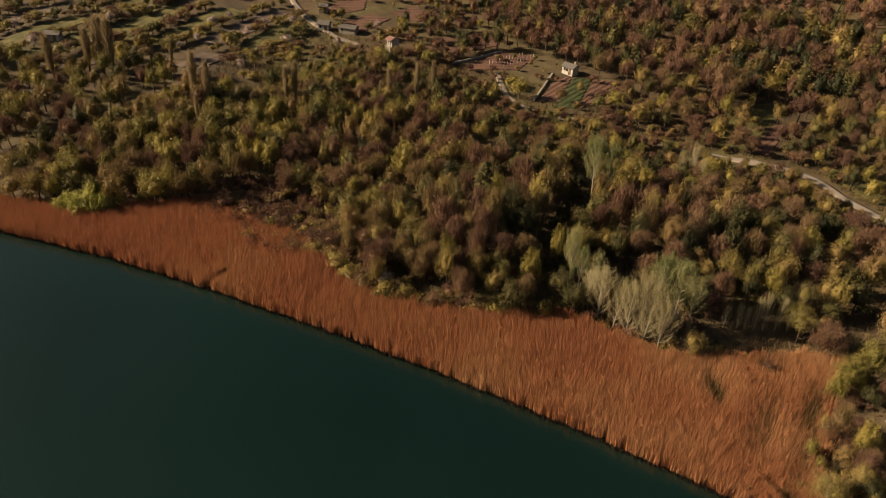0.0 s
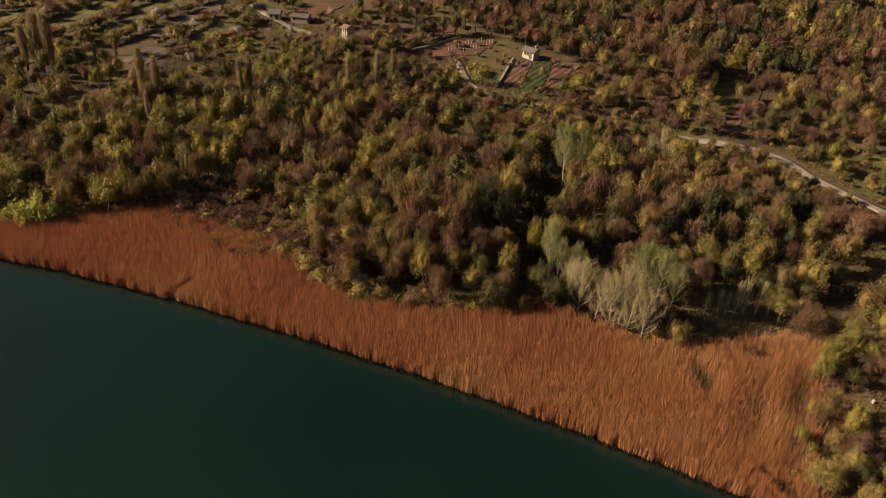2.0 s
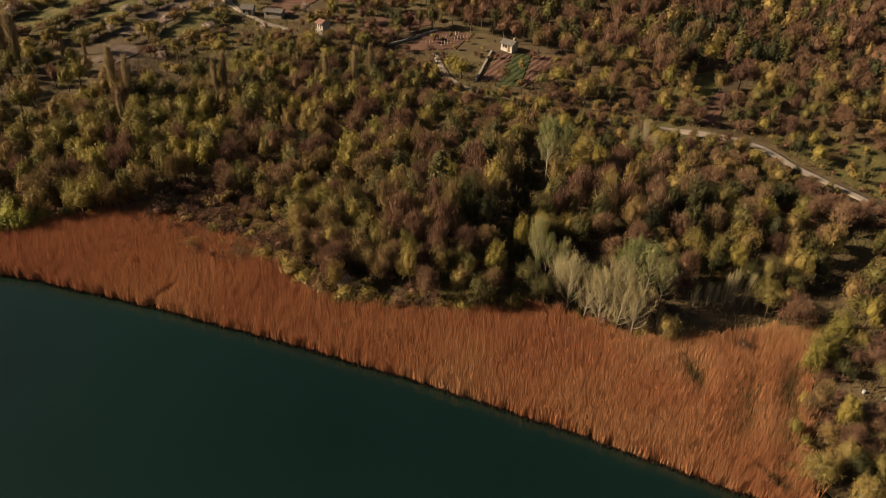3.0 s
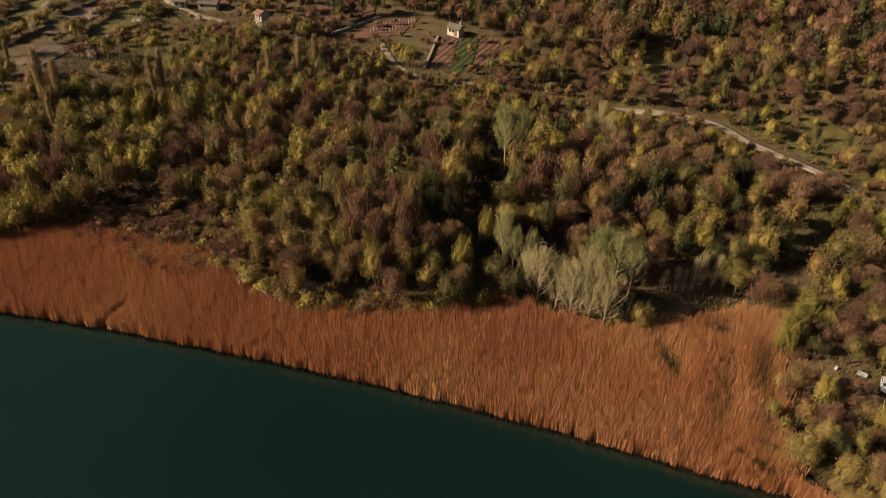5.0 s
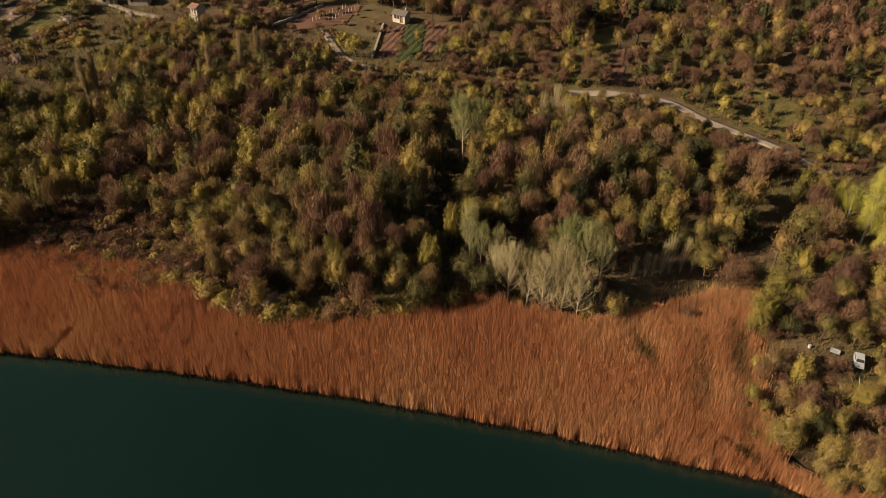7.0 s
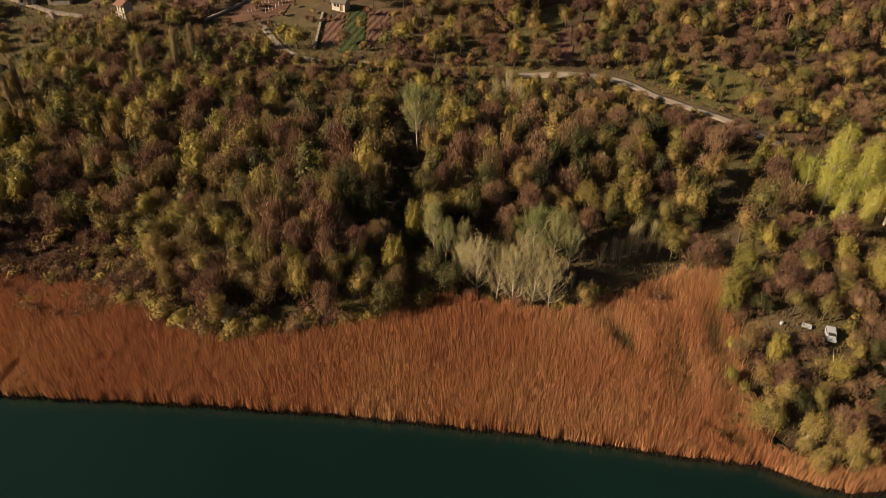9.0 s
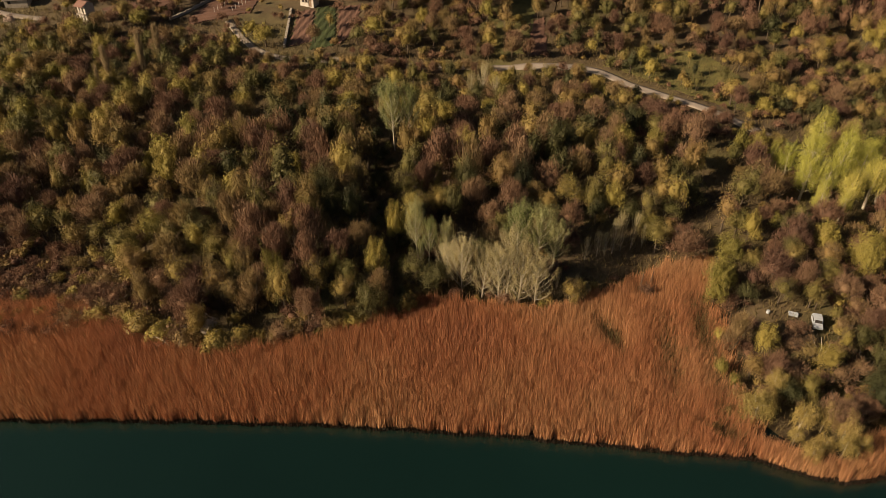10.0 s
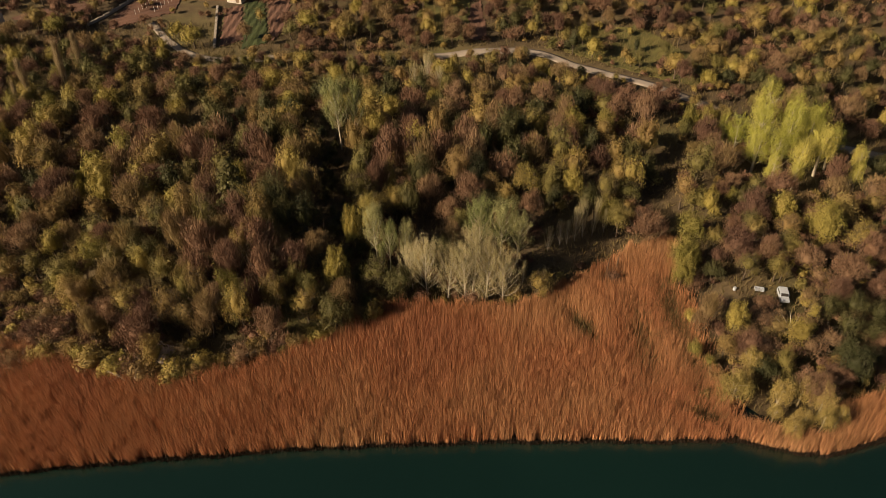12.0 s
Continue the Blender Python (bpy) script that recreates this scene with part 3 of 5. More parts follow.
species("olive", "broadleaf_tree", "crown", BARK, OLIVE, "round tree in small olive-green spring leaf", "tree", 7.0, [leafy_tree(s, 7.0, 6.0, n, 5000, 0.094, 100, low, slim=0.55) for s, n, low in ((1, 2, 0.12), (2, 3, 0.2), (3, 0, 0.25), (4, 4, 0.16))], [leafy_tree(s, 7.0, 6.0, n, 1900, 0.15, 0, 0.12, slim=0.55) for s, n in ((5, 2), (6, 3), (7, 0))])
species("dark", "evergreen_tree", "crown", BARK, DARK, "dense dark green leafy tree in the wood", "tree", 7.0, [leafy_tree(s, 7.0, 6.0, 3, 4600, 0.096, 60, 0.14, slim=0.55) for s in (11, 12, 13)], [leafy_tree(s, 7.0, 6.0, 2, 1800, 0.15, 0, 0.1) for s in (14, 15)])
species("bare", "bare_tree", "twig_haze", BARK, TWIG, "leafless tree with a haze of brown twigs", "tree", 7.0, [bare_tree(s, 7.0, 6.6, 3400, 320, 0.024, n) for s, n in ((21, 1), (22, 3), (23, 0), (24, 2))], [bare_tree(s, 7.0, 6.6, 1500, 140, 0.04, n) for s, n in ((25, 2), (26, 0), (27, 3))])
species("half", "budding_tree", "crown", BARK, OLIVE, "thin tree with sparse yellowish opening leaves", "tree", 7.0, [leafy_tree(s, 7.0, 6.0, 3, 3800, 0.084, 900, 0.2, deep=0.6) for s in (31, 32, 33)], [leafy_tree(s, 7.0, 6.0, 3, 1600, 0.13, 260, 0.14, deep=0.6) for s in (34, 35)])
species("yellow", "yellow_green_tree", "crown", BARK, YELLOW, "tree in bright yellow-green new leaf", "tree", 6.5, [leafy_tree(s, 6.5, 5.6, 3, 4800, 0.09, 100, 0.1, slim=0.55) for s in (41, 42, 43)], [leafy_tree(s, 6.5, 5.6, 3, 1800, 0.145, 0, 0.1) for s in (44, 45)])
species("lime", "fresh_green_poplar", "crown", PALE_BARK, LIME, "tall poplar in luminous fresh green leaf", "tree", 11.0, [leafy_tree(s, 11.0, 6.0, 5, 7000, 0.095, 60, 0.16, 0.55, 0.5, 12, 0.28) for s in (51, 52, 53)])
species("silver", "silver_poplar", "crown", PALE_BARK, SILVER, "pale-barked poplar with silvery cream leaves", "tree", 10.5, [fan_tree(s, 10.5, 7.4, 34, 7600, 0.085, 0.058, 0.05) for s in (61, 62, 63)])
species("sage", "grey_green_poplar", "crown", PALE_BARK, SAGE, "poplar with grey-green leaves at the wood's edge", "tree", 11.0, [fan_tree(s, 11.0, 5.4, 28, 7000, 0.095, 0.078, 0.28) for s in (71, 72)])
species("gold", "willow_tree", "crown", PALE_BARK, GOLD, "shore willow with golden catkins and pale limbs", "tree", 6.5, [leafy_tree(s, 6.5, 5.8, 5, 4600, 0.095, 0, 0.1, 0.6, 0.5, 12, 0.24) for s in (81, 82)])
species("shrub", "shrub", "foliage", BARK, OLIVE, "low rounded olive-green shrub", "shrub", 3.0, [leafy_tree(s, 3.0, 3.8, 2, 1500, 0.105, 100, 0.02) for s in (91, 92, 93)], [leafy_tree(s, 3.0, 3.8, 1, 620, 0.145, 0, 0.02) for s in (94, 95)])
species("bush", "fresh_green_shrub", "foliage", BARK, LIME, "rounded bush in bright fresh green leaf", "shrub", 3.0, [leafy_tree(s, 3.0, 3.8, 3, 2000, 0.09, 60, 0.0) for s in (96, 97)])
species("brush", "bramble_thicket", "twig_haze", BARK, TWIG, "tangled low thicket of brown stems", "shrub", 2.6, [bare_tree(s, 2.6, 4.2, 1300, 90, 0.02, 3) for s in (101, 102, 103)], [bare_tree(s, 2.6, 4.2, 520, 40, 0.036, 2) for s in (104, 105)])
species("column", "column_poplar", "twig_haze", BARK, STRAW, "slim leafless column-shaped poplar", "tree", 12.0, [column_tree(s, 12.0, 1.7, 1500) for s in (111, 112)])
species("blossom", "blossom_tree", "blossom", BARK, BLOSSOM, "small fruit tree in pale blossom", "tree", 4.0, [leafy_tree(s, 4.0, 3.8, 2, 900, 0.12, 120, 0.2) for s in (121, 122)])
species("pine", "pine_tree", "needle_crown", BARK, DARK, "dark ragged pine on the hill", "tree", 9.0, [conifer_tree(s, 9.0, 5.0, 1800) for s in (131, 132)])

rnd = random.Random(7)
PLANTED = []


def plant(key, x, y, height, wide=1.0, turn=None, label="", group=""):
    """Plants one tree or shrub as a thing of its own."""
    name, crown_name, bark, leaf, text, cat, base, near, mid, made = KINDS[key]
    close = math.hypot(x + 12, y) < 106
    shapes = near if close else mid
    n = rnd.randrange(len(shapes))
    k = (close, n)
    f = height / base
    m = Matrix.LocRotScale((x, y, float(land(x, y))), Euler((rnd.uniform(-0.05, 0.05), rnd.uniform(-0.05, 0.05), rnd.uniform(0, 6.28) if turn is None else turn)), (f * wide, f * wide, f))
    if k not in made:
        (tv, tf), (cv, cf), *arms = shapes[n]
        root = new(name)
        part("trunk", mesh_of("trunk", tv, tf, bark), bark, root)
        crown = part(crown_name, mesh_of(crown_name, cv, cf, leaf), leaf, root)
        if crown_name == "twig_haze":
            tagged(crown, kind="stuff")
        for arm in arms[0] if arms else ():
            part("limb", mesh_of("limb", *arm, bark), bark, root)
        root.matrix_basis = m
        made[k] = root
        ob = root
        tagged(root, text, cat, group)
    else:
        ob = copy_thing(made[k], Matrix.Identity(4))
        ob.matrix_basis = m
    tagged(ob, label or text, cat, group)
    PLANTED.append((x, y, 0.40 * height * wide if key not in ("column",) else 0.8))
    return ob


# ---------------------------------------------------------------- ground, water, fields
build_ground()
build_fields()

# ---------------------------------------------------------------- marked trees
for x, y, h, w in [(-17.6, 84.2, 9.8, 0.72), (-14.8, 83.6, 8.4, 0.9), (-12.4, 83.0, 9.4, 0.88), (-9.8, 82.8, 9.6, 0.9), (-7.4, 83.0, 8.6, 0.9), (-11.4, 85.0, 10.2, 0.8), (-19.6, 85.2, 7.4, 0.75), (-18.2, 137.6, 7.6, 0.55), (-15.8, 136.6, 5.6, 0.55), (-20.6, 138.4, 5.4, 0.6)]:
    plant("silver", x, y, h, w, group="silver poplars at the reed edge")
for x, y, h, w in [(-10.0, 90.6, 10.8, 0.85), (-7.4, 90.2, 11.0, 0.85), (-5.0, 90.0, 9.2, 0.85), (-24.4, 88.6, 10.6, 0.62), (-22.8, 88.2, 8.6, 0.62), (-20.6, 88.4, 8.2, 0.66), (-24.0, 87.2, 5.4, 0.5), (-32.6, 119.0, 13.0, 0.8), (-30.2, 119.6, 12.0, 0.7)]:
    plant("sage", x, y, h, w, group="grey-green poplars")
for x, y, h, w in [(4.0, 95.2, 6.2, 0.42), (5.3, 96.0, 6.8, 0.38), (6.8, 96.4, 6.4, 0.3), (1.7, 94.2, 4.6, 0.5), (-0.2, 93.0, 4.2, 0.5), (-2.0, 84.8, 4.2, 0.35), (-4.4, 86.4, 3.8, 0.4), (8.6, 97.0, 4.4, 0.3), (2.8, 94.4, 4.2, 0.4)]:
    plant("silver", x, y, h, w, label="slender silvery poplar sapling in the wood's shade", group="poplar saplings")
for x, y, h, w in [(35.2, 111.5, 9.2, 0.88), (38.0, 110.0, 10.1, 0.85), (41.4, 108.8, 9.2, 0.88), (45.0, 110.4, 10.6, 0.85), (47.6, 112.4, 8.8, 0.85), (39.8, 106.4, 6.2, 0.85), (36.6, 114.4, 11.4, 0.83), (40.6, 113.8, 12.3, 0.83), (44.2, 114.6, 11.0, 0.85), (38.4, 119.4, 12.8, 0.76), (42.8, 118.6, 11.4, 0.81), (46.8, 117.8, 10.1, 0.81), (33.6, 116.5, 8.4, 0.81), (31.6, 118.2, 7.0, 0.81), (48.4, 104.8, 6.6, 0.73), (36.6, 107.4, 6.2, 0.85), (50.4, 108.6, 7.5, 0.73)]:
    plant("lime", x, y, h, w, group="fresh green poplars")
for x, y, h, w in [(25.7, 75.8, 1.7, 1.2), (27.2, 76.6, 1.4, 1.1), (24.6, 77.2, 1.5, 1.1), (25.4, 78.4, 2.0, 1.0), (32.8, 80.2, 2.2, 1.0), (26.0, 87.4, 2.4, 1.0), (30.6, 87.2, 3.0, 0.9), (33.6, 86.4, 3.0, 0.9), (30.4, 75.4, 2.2, 1.1), (26.4, 74.6, 2.4, 1.1), (22.8, 75.4, 2.2, 1.0), (33.6, 77.2, 2.6, 1.0), (34.6, 83.0, 2.8, 0.9), (26.2, 78.3, 2.0, 1.0), (24.6, 76.0, 2.4, 1.0), (20.2, 72.6, 2.6, 1.0), (22.0, 73.6, 2.2, 1.0), (19.6, 75.4, 2.0, 1.0), (24.0, 71.6, 2.8, 1.0), (26.6, 70.6, 2.6, 1.0), (29.4, 71.6, 2.8, 1.0), (32.0, 72.6, 3.0, 1.0), (20.4, 79.8, 2.4, 0.9), (22.6, 88.0, 2.8, 0.8), (24.6, 89.4, 3.2, 0.8), (27.4, 90.0, 3.2, 0.8), (29.4, 88.6, 3.4, 0.7), (35.8, 80.6, 2.2, 1.0), (37.4, 78.0, 3.0, 1.0), (21.2, 68.6, 2.4, 1.0), (31.4, 68.8, 2.6, 1.0)]:
    plant("brush", x, y, h, w)
for x, y, h, w in [(21.3, 76.9, 3.4, 0.9), (30.8, 75.8, 4.0, 0.6), (31.4, 77.2, 3.4, 0.6), (21.6, 70.0, 3.8, 0.8), (32.9, 91.7, 6.0, 0.75)]:
    plant("half", x, y, h, w)
for x, y, h, w in [(16.6, 78.0, 3.0, 0.85), (15.7, 72.3, 3.4, 0.75), (17.0, 70.6, 2.6, 0.9), (16.9, 84.6, 6.4, 0.72), (18.4, 87.6, 6.0, 0.8), (38.2, 92.6, 6.6, 1.1)]:
    plant("yellow", x, y, h, w)
for x, y, h, w in [(33.2, 76.4, 4.6, 0.9), (34.6, 73.8, 5.0, 0.9), (36.4, 77.0, 4.8, 1.0), (37.6, 73.4, 4.4, 1.0), (33.0, 70.4, 4.6, 0.9), (39.4, 76.0, 4.6, 1.0), (35.8, 69.8, 4.2, 1.0), (41.6, 79.6, 4.8, 0.9)]:
    plant("dark", x, y, h, w, label="dark green thicket tree beside the shore clearing")
for x, y, h, w in [(18.2, 65.4, 5.6, 0.92), (19.8, 66.6, 4.6, 0.8), (23.2, 64.5, 6.2, 0.6), (27.8, 63.6, 5.6, 0.62)]:
    plant("gold", x, y, h, w, group="shore willows")
for x, y, h, w in [(25.9, 64.8, 5.4, 0.6), (23.4, 60.2, 4.4, 0.72), (27.0, 61.2, 4.6, 0.72), (29.2, 62.0, 3.8, 0.8), (21.4, 69.2, 5.0, 0.7), (25.2, 61.6, 3.8, 0.8), (22.2, 62.6, 3.4, 0.7)]:
    plant("gold", x, y, h, w, label="golden willow shrub on the shore point", group="shore willow shrubs")
for x, y, h, w in [(-85.0, 135.2, 11.5, 1.0), (-85.2, 143.3, 9.5, 1.2), (-89.3, 130.6, 10.5, 1.0), (-91.0, 128.5, 7.5, 0.8), (-110.2, 117.8, 11.0, 1.0), (-108.6, 118.9, 12.0, 0.9), (-123.2, 104.7, 13.0, 1.1), (-128.0, 105.2, 14.0, 1.2), (-116.0, 95.2, 10.0, 0.8), (-161.0, 105.6, 15.0, 1.7), (-158.4, 106.6, 15.0, 1.5), (-164.4, 104.0, 12.0, 1.5), (-168.2, 96.4, 11.0, 1.7), (-150.0, 112.0, 8.0, 1.0), (-146.0, 115.0, 8.0, 0.9)]:
    plant("column", x, y, h, w, group="column poplars")
for x, y, h, w in [(-109.6, 58.8, 4.6, 1.1), (-107.4, 59.8, 5.6, 1.0), (-111.4, 57.6, 3.6, 1.1), (-105.2, 61.0, 5.0, 0.9)]:
    plant("bush", x, y, h, w)
for x, y, h, w in [(-103.8, 64.4, 4.6, 0.9), (-101.4, 66.8, 3.6, 1.0)]:
    plant("yellow", x, y, h, w)
for x, y, h, w in [(-15.4, 81.9, 1.8, 0.9), (-13.2, 81.7, 1.6, 1.0), (-9.0, 81.6, 1.5, 1.0), (-6.6, 81.9, 1.8, 0.9), (-76.9, 74.9, 2.8, 1.2), (-27.6, 90.4, 9.0, 0.42)]:
    plant("yellow", x, y, h, w)
for x, y, h, w in [(-24.8, 78.6, 4.2, 0.7), (-55.4, 70.2, 3.6, 1.2), (-52.0, 69.6, 3.4, 1.2), (-48.2, 69.6, 3.6, 1.1), (-45.0, 70.6, 3.2, 1.2), (-58.4, 71.0, 3.8, 1.1), (13.8, 64.0, 1.4, 0.9), (15.6, 66.0, 1.8, 1.0), (17.6, 68.2, 2.4, 1.0)]:
    plant("shrub", x, y, h, w)
for k in range(26):
    x = -91.0 + 1.2 * k
    plant("brush", x, float(np.interp(x, EDGE_X, EDGE_Y)) + rnd.uniform(0.3, 5.5), rnd.uniform(1.3, 2.2), rnd.uniform(0.9, 1.3), label="low brown scrub between the reeds and the wood")
plant("brush", 7.9, 86.0, 2.6, 0.6, label="small dark thicket standing in the reeds")
plant("pine", -45.1, 96.0, 11.5, 0.9, label="ragged olive pine above the wood's canopy")

SUNNY = [(-120, 51), (-109, 56.5), (-110, 61), (-121, 55.5)]
SCRUB = [(-95, 71), (-66, 67), (-61, 75), (-69, 84), (-84, 85), (-95, 80)]
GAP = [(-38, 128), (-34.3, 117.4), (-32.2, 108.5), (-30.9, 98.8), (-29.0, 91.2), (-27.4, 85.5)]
GLADE = [(25, 127), (22.2, 117), (19.8, 107), (16.5, 99)]
HOLLOWS = [(0.5, 91.4, 3.2), (5.4, 95.6, 4.6), (-59.7, 128.8, 2.8), (-98.9, 105.6, 3.0), (-87.3, 115.4, 2.8), (-17.4, 97.1, 2.6), (34.6, 72.8, 2.6), (-104, 92, 2.6), (-72, 123, 2.4)]
CROWNS = {}
CROWNS.setdefault("olive", []).extend([
    (-82.5, 111.3, 7.6, 7.4), (-68.8, 104.9, 6.5, 4.0), (-73.4, 130.9, 5.1, 7.4), (-71.1, 135.2, 4.6, 7.1), (-45.1, 120.3, 8.3, 6.3), (-54.9, 137.6, 4.3, 6.9), (-48.1, 140.8, 4.2, 5.8), (-37.7, 101.4, 8.9, 3.9),
    (-39.7, 88.9, 11.1, 5.1), (-66.7, 83.9, 7.5, 7.1), (-79.7, 101.9, 6.6, 6.2), (-48.9, 80.7, 8.8, 4.8), (-41.6, 86.1, 8.5, 4.9), (-34.8, 82.2, 7.5, 4.7), (-32.9, 80.5, 7.6, 4.6), (-62.9, 79.7, 7.3, 5.1),
    (-24.7, 126.1, 6.0, 7.4), (-22.5, 99.2, 6.8, 4.3), (1.2, 103.5, 7.5, 4.6), (24.1, 98.8, 6.0, 4.6), (31.3, 87.1, 5.5, 4.5), (-153.7, 76.3, 7.3, 7.4), (-152.9, 83.3, 6.4, 7.4), (-149.0, 88.4, 6.2, 7.4),
])
CROWNS.setdefault("olive", []).extend([
    (-128.8, 59.8, 7.0, 7.4), (-121.9, 55.1, 6.0, 6.3), (-118.6, 57.6, 7.0, 6.2), (-121.0, 65.0, 5.6, 7.4), (-125.9, 83.5, 5.6, 7.4), (-137.7, 84.4, 7.3, 7.4), (-142.7, 96.1, 7.3, 7.4), (-129.4, 95.9, 6.5, 7.4),
    (-100.2, 68.9, 6.7, 7.1), (-92.3, 85.8, 9.1, 6.1), (-103.4, 95.9, 7.2, 7.4), (-85.7, 104.3, 6.7, 7.4), (-96.2, 111.4, 7.4, 6.9), (-81.8, 121.7, 7.3, 6.8), (-67.8, 81.4, 7.2, 6.5), (-118.5, 111.7, 6.4, 7.4),
    (-119.2, 122.3, 7.2, 7.4), (-125.0, 137.7, 4.7, 7.4), (-75.2, 144.1, 5.3, 7.4), (-37.0, 158.3, 5.4, 7.4), (-65.0, 137.0, 4.4, 7.4), (-154.0, 121.7, 7.3, 7.4), (-149.9, 138.0, 4.4, 7.4), (-164.4, 113.7, 6.0, 7.4),
])
CROWNS.setdefault("olive", []).extend([
    (-132.3, 130.3, 6.3, 7.4),
])
CROWNS.setdefault("bare", []).extend([
    (-72.3, 100.3, 6.7, 7.4), (-65.0, 121.0, 7.7, 7.4), (-67.3, 109.2, 8.0, 6.0), (-72.7, 114.3, 7.8, 6.3), (-61.6, 99.5, 7.8, 7.4), (-52.6, 117.8, 8.3, 7.4), (-45.6, 112.9, 8.9, 7.4), (-50.2, 135.4, 5.3, 7.4),
    (-65.7, 135.1, 5.6, 6.8), (-42.7, 134.7, 5.1, 6.5), (-32.8, 113.9, 9.5, 4.8), (-38.7, 109.5, 8.9, 6.5), (-42.1, 103.1, 7.7, 6.2), (-47.5, 86.1, 9.5, 6.5), (-59.0, 89.0, 7.7, 6.9), (-74.4, 91.1, 7.0, 7.4),
    (-69.7, 83.7, 7.1, 6.1), (-38.8, 82.2, 9.8, 5.3), (-40.0, 78.2, 8.3, 4.4), (-20.6, 128.4, 6.3, 6.2), (-14.7, 126.4, 5.6, 7.1), (-20.9, 110.5, 9.6, 6.5), (-15.6, 111.3, 8.8, 7.4), (-17.5, 102.0, 7.6, 5.0),
])
CROWNS.setdefault("bare", []).extend([
    (-11.5, 102.0, 7.5, 6.0), (-15.9, 96.2, 7.2, 4.8), (-7.4, 134.0, 5.6, 7.4), (-0.8, 139.1, 4.4, 6.0), (2.7, 130.9, 6.4, 6.3), (-3.9, 123.2, 6.8, 6.1), (-7.1, 117.7, 7.3, 5.8), (-1.0, 111.6, 8.4, 5.6),
    (-5.9, 107.7, 7.7, 7.3), (13.4, 134.5, 4.7, 5.4), (17.2, 129.3, 5.9, 6.4), (14.0, 96.2, 5.5, 4.3), (29.2, 109.1, 7.0, 6.9), (29.6, 96.5, 7.2, 7.4), (24.6, 87.8, 6.6, 6.9), (28.6, 86.3, 6.3, 5.2),
    (37.6, 82.1, 5.7, 7.0), (31.9, 80.6, 6.2, 5.9), (42.2, 86.0, 6.4, 5.5), (34.1, 73.4, 7.0, 5.7), (40.8, 79.1, 6.1, 5.2), (49.0, 100.3, 6.4, 7.1), (45.4, 104.9, 7.3, 5.1), (19.9, 107.7, 7.3, 4.8),
])
CROWNS.setdefault("bare", []).extend([
    (17.3, 100.0, 6.3, 3.6), (6.0, 91.4, 6.1, 3.4), (-110.4, 72.4, 7.9, 7.4), (-118.3, 71.9, 6.5, 7.4), (-102.7, 81.1, 8.7, 7.4), (-103.4, 74.4, 7.4, 7.1), (-96.9, 72.6, 6.9, 6.3), (-87.6, 93.7, 7.8, 7.2),
    (-75.2, 102.0, 6.7, 7.4), (-62.9, 102.0, 7.3, 7.4), (-108.6, 124.6, 5.4, 7.4), (-106.1, 137.3, 5.4, 7.4), (-98.8, 137.0, 4.7, 7.4), (-91.0, 193.6, 6.3, 7.4), (-62.3, 200.1, 7.8, 7.4), (-43.1, 184.1, 6.7, 7.4),
    (-32.9, 203.6, 10.1, 7.4), (-23.5, 179.6, 10.4, 7.4), (-22.3, 223.4, 9.0, 7.4), (-17.3, 195.5, 8.7, 7.4), (-14.7, 216.6, 8.1, 7.4), (4.6, 203.9, 8.3, 7.4), (9.2, 192.2, 6.7, 7.4), (5.3, 179.6, 8.8, 7.4),
])
CROWNS.setdefault("half", []).extend([
    (-87.5, 131.7, 5.9, 7.4), (-60.9, 112.4, 8.8, 6.7), (-61.1, 102.7, 6.8, 7.4), (-52.2, 97.0, 8.3, 5.9), (-47.3, 90.0, 10.4, 5.6), (-50.4, 109.2, 7.7, 6.2), (-30.2, 115.0, 9.3, 4.2), (-37.2, 79.3, 8.6, 4.9),
    (-49.8, 77.5, 8.2, 5.9), (-55.8, 78.4, 8.2, 7.0), (-23.5, 104.6, 8.4, 5.2), (-2.6, 104.7, 7.6, 5.9), (6.5, 128.3, 6.3, 5.7), (8.4, 135.3, 5.9, 4.8), (3.9, 111.0, 8.8, 6.3), (13.5, 128.2, 5.4, 6.9),
    (12.2, 120.4, 6.1, 5.6), (12.2, 111.9, 7.9, 5.3), (12.2, 106.6, 7.0, 4.6), (9.3, 103.0, 7.0, 4.9), (14.1, 105.4, 8.2, 5.6), (24.9, 108.0, 7.2, 6.3), (21.1, 101.9, 7.4, 5.1), (-121.3, 87.2, 6.7, 7.4),
])
CROWNS.setdefault("half", []).extend([
    (-123.9, 97.6, 6.8, 7.4), (-93.2, 95.1, 8.4, 7.4), (-86.7, 115.6, 6.8, 7.4), (-78.7, 109.7, 7.6, 7.4), (-68.8, 106.8, 7.5, 7.4), (-105.5, 129.5, 6.4, 7.4), (-85.8, 145.4, 5.2, 7.4), (-1.4, 188.2, 5.3, 7.4),
    (-166.1, 122.6, 5.5, 7.4),
])
CROWNS.setdefault("dark", []).extend([
    (-57.1, 104.5, 7.9, 6.2), (-61.3, 136.0, 4.8, 7.4), (-34.0, 91.3, 8.8, 5.4), (-43.5, 93.1, 8.6, 4.7), (-56.4, 87.6, 6.5, 6.4), (27.9, 73.5, 6.3, 5.2), (33.2, 67.7, 6.4, 5.1), (-136.3, 71.5, 6.3, 7.4),
    (-107.3, 186.5, 6.1, 7.4), (-96.6, 176.6, 4.9, 7.4), (-49.6, 201.5, 8.6, 7.4), (-51.0, 188.5, 6.6, 7.4), (-46.2, 215.5, 9.2, 7.4), (-7.8, 204.9, 8.0, 7.4), (-5.3, 229.3, 8.3, 7.4),
])
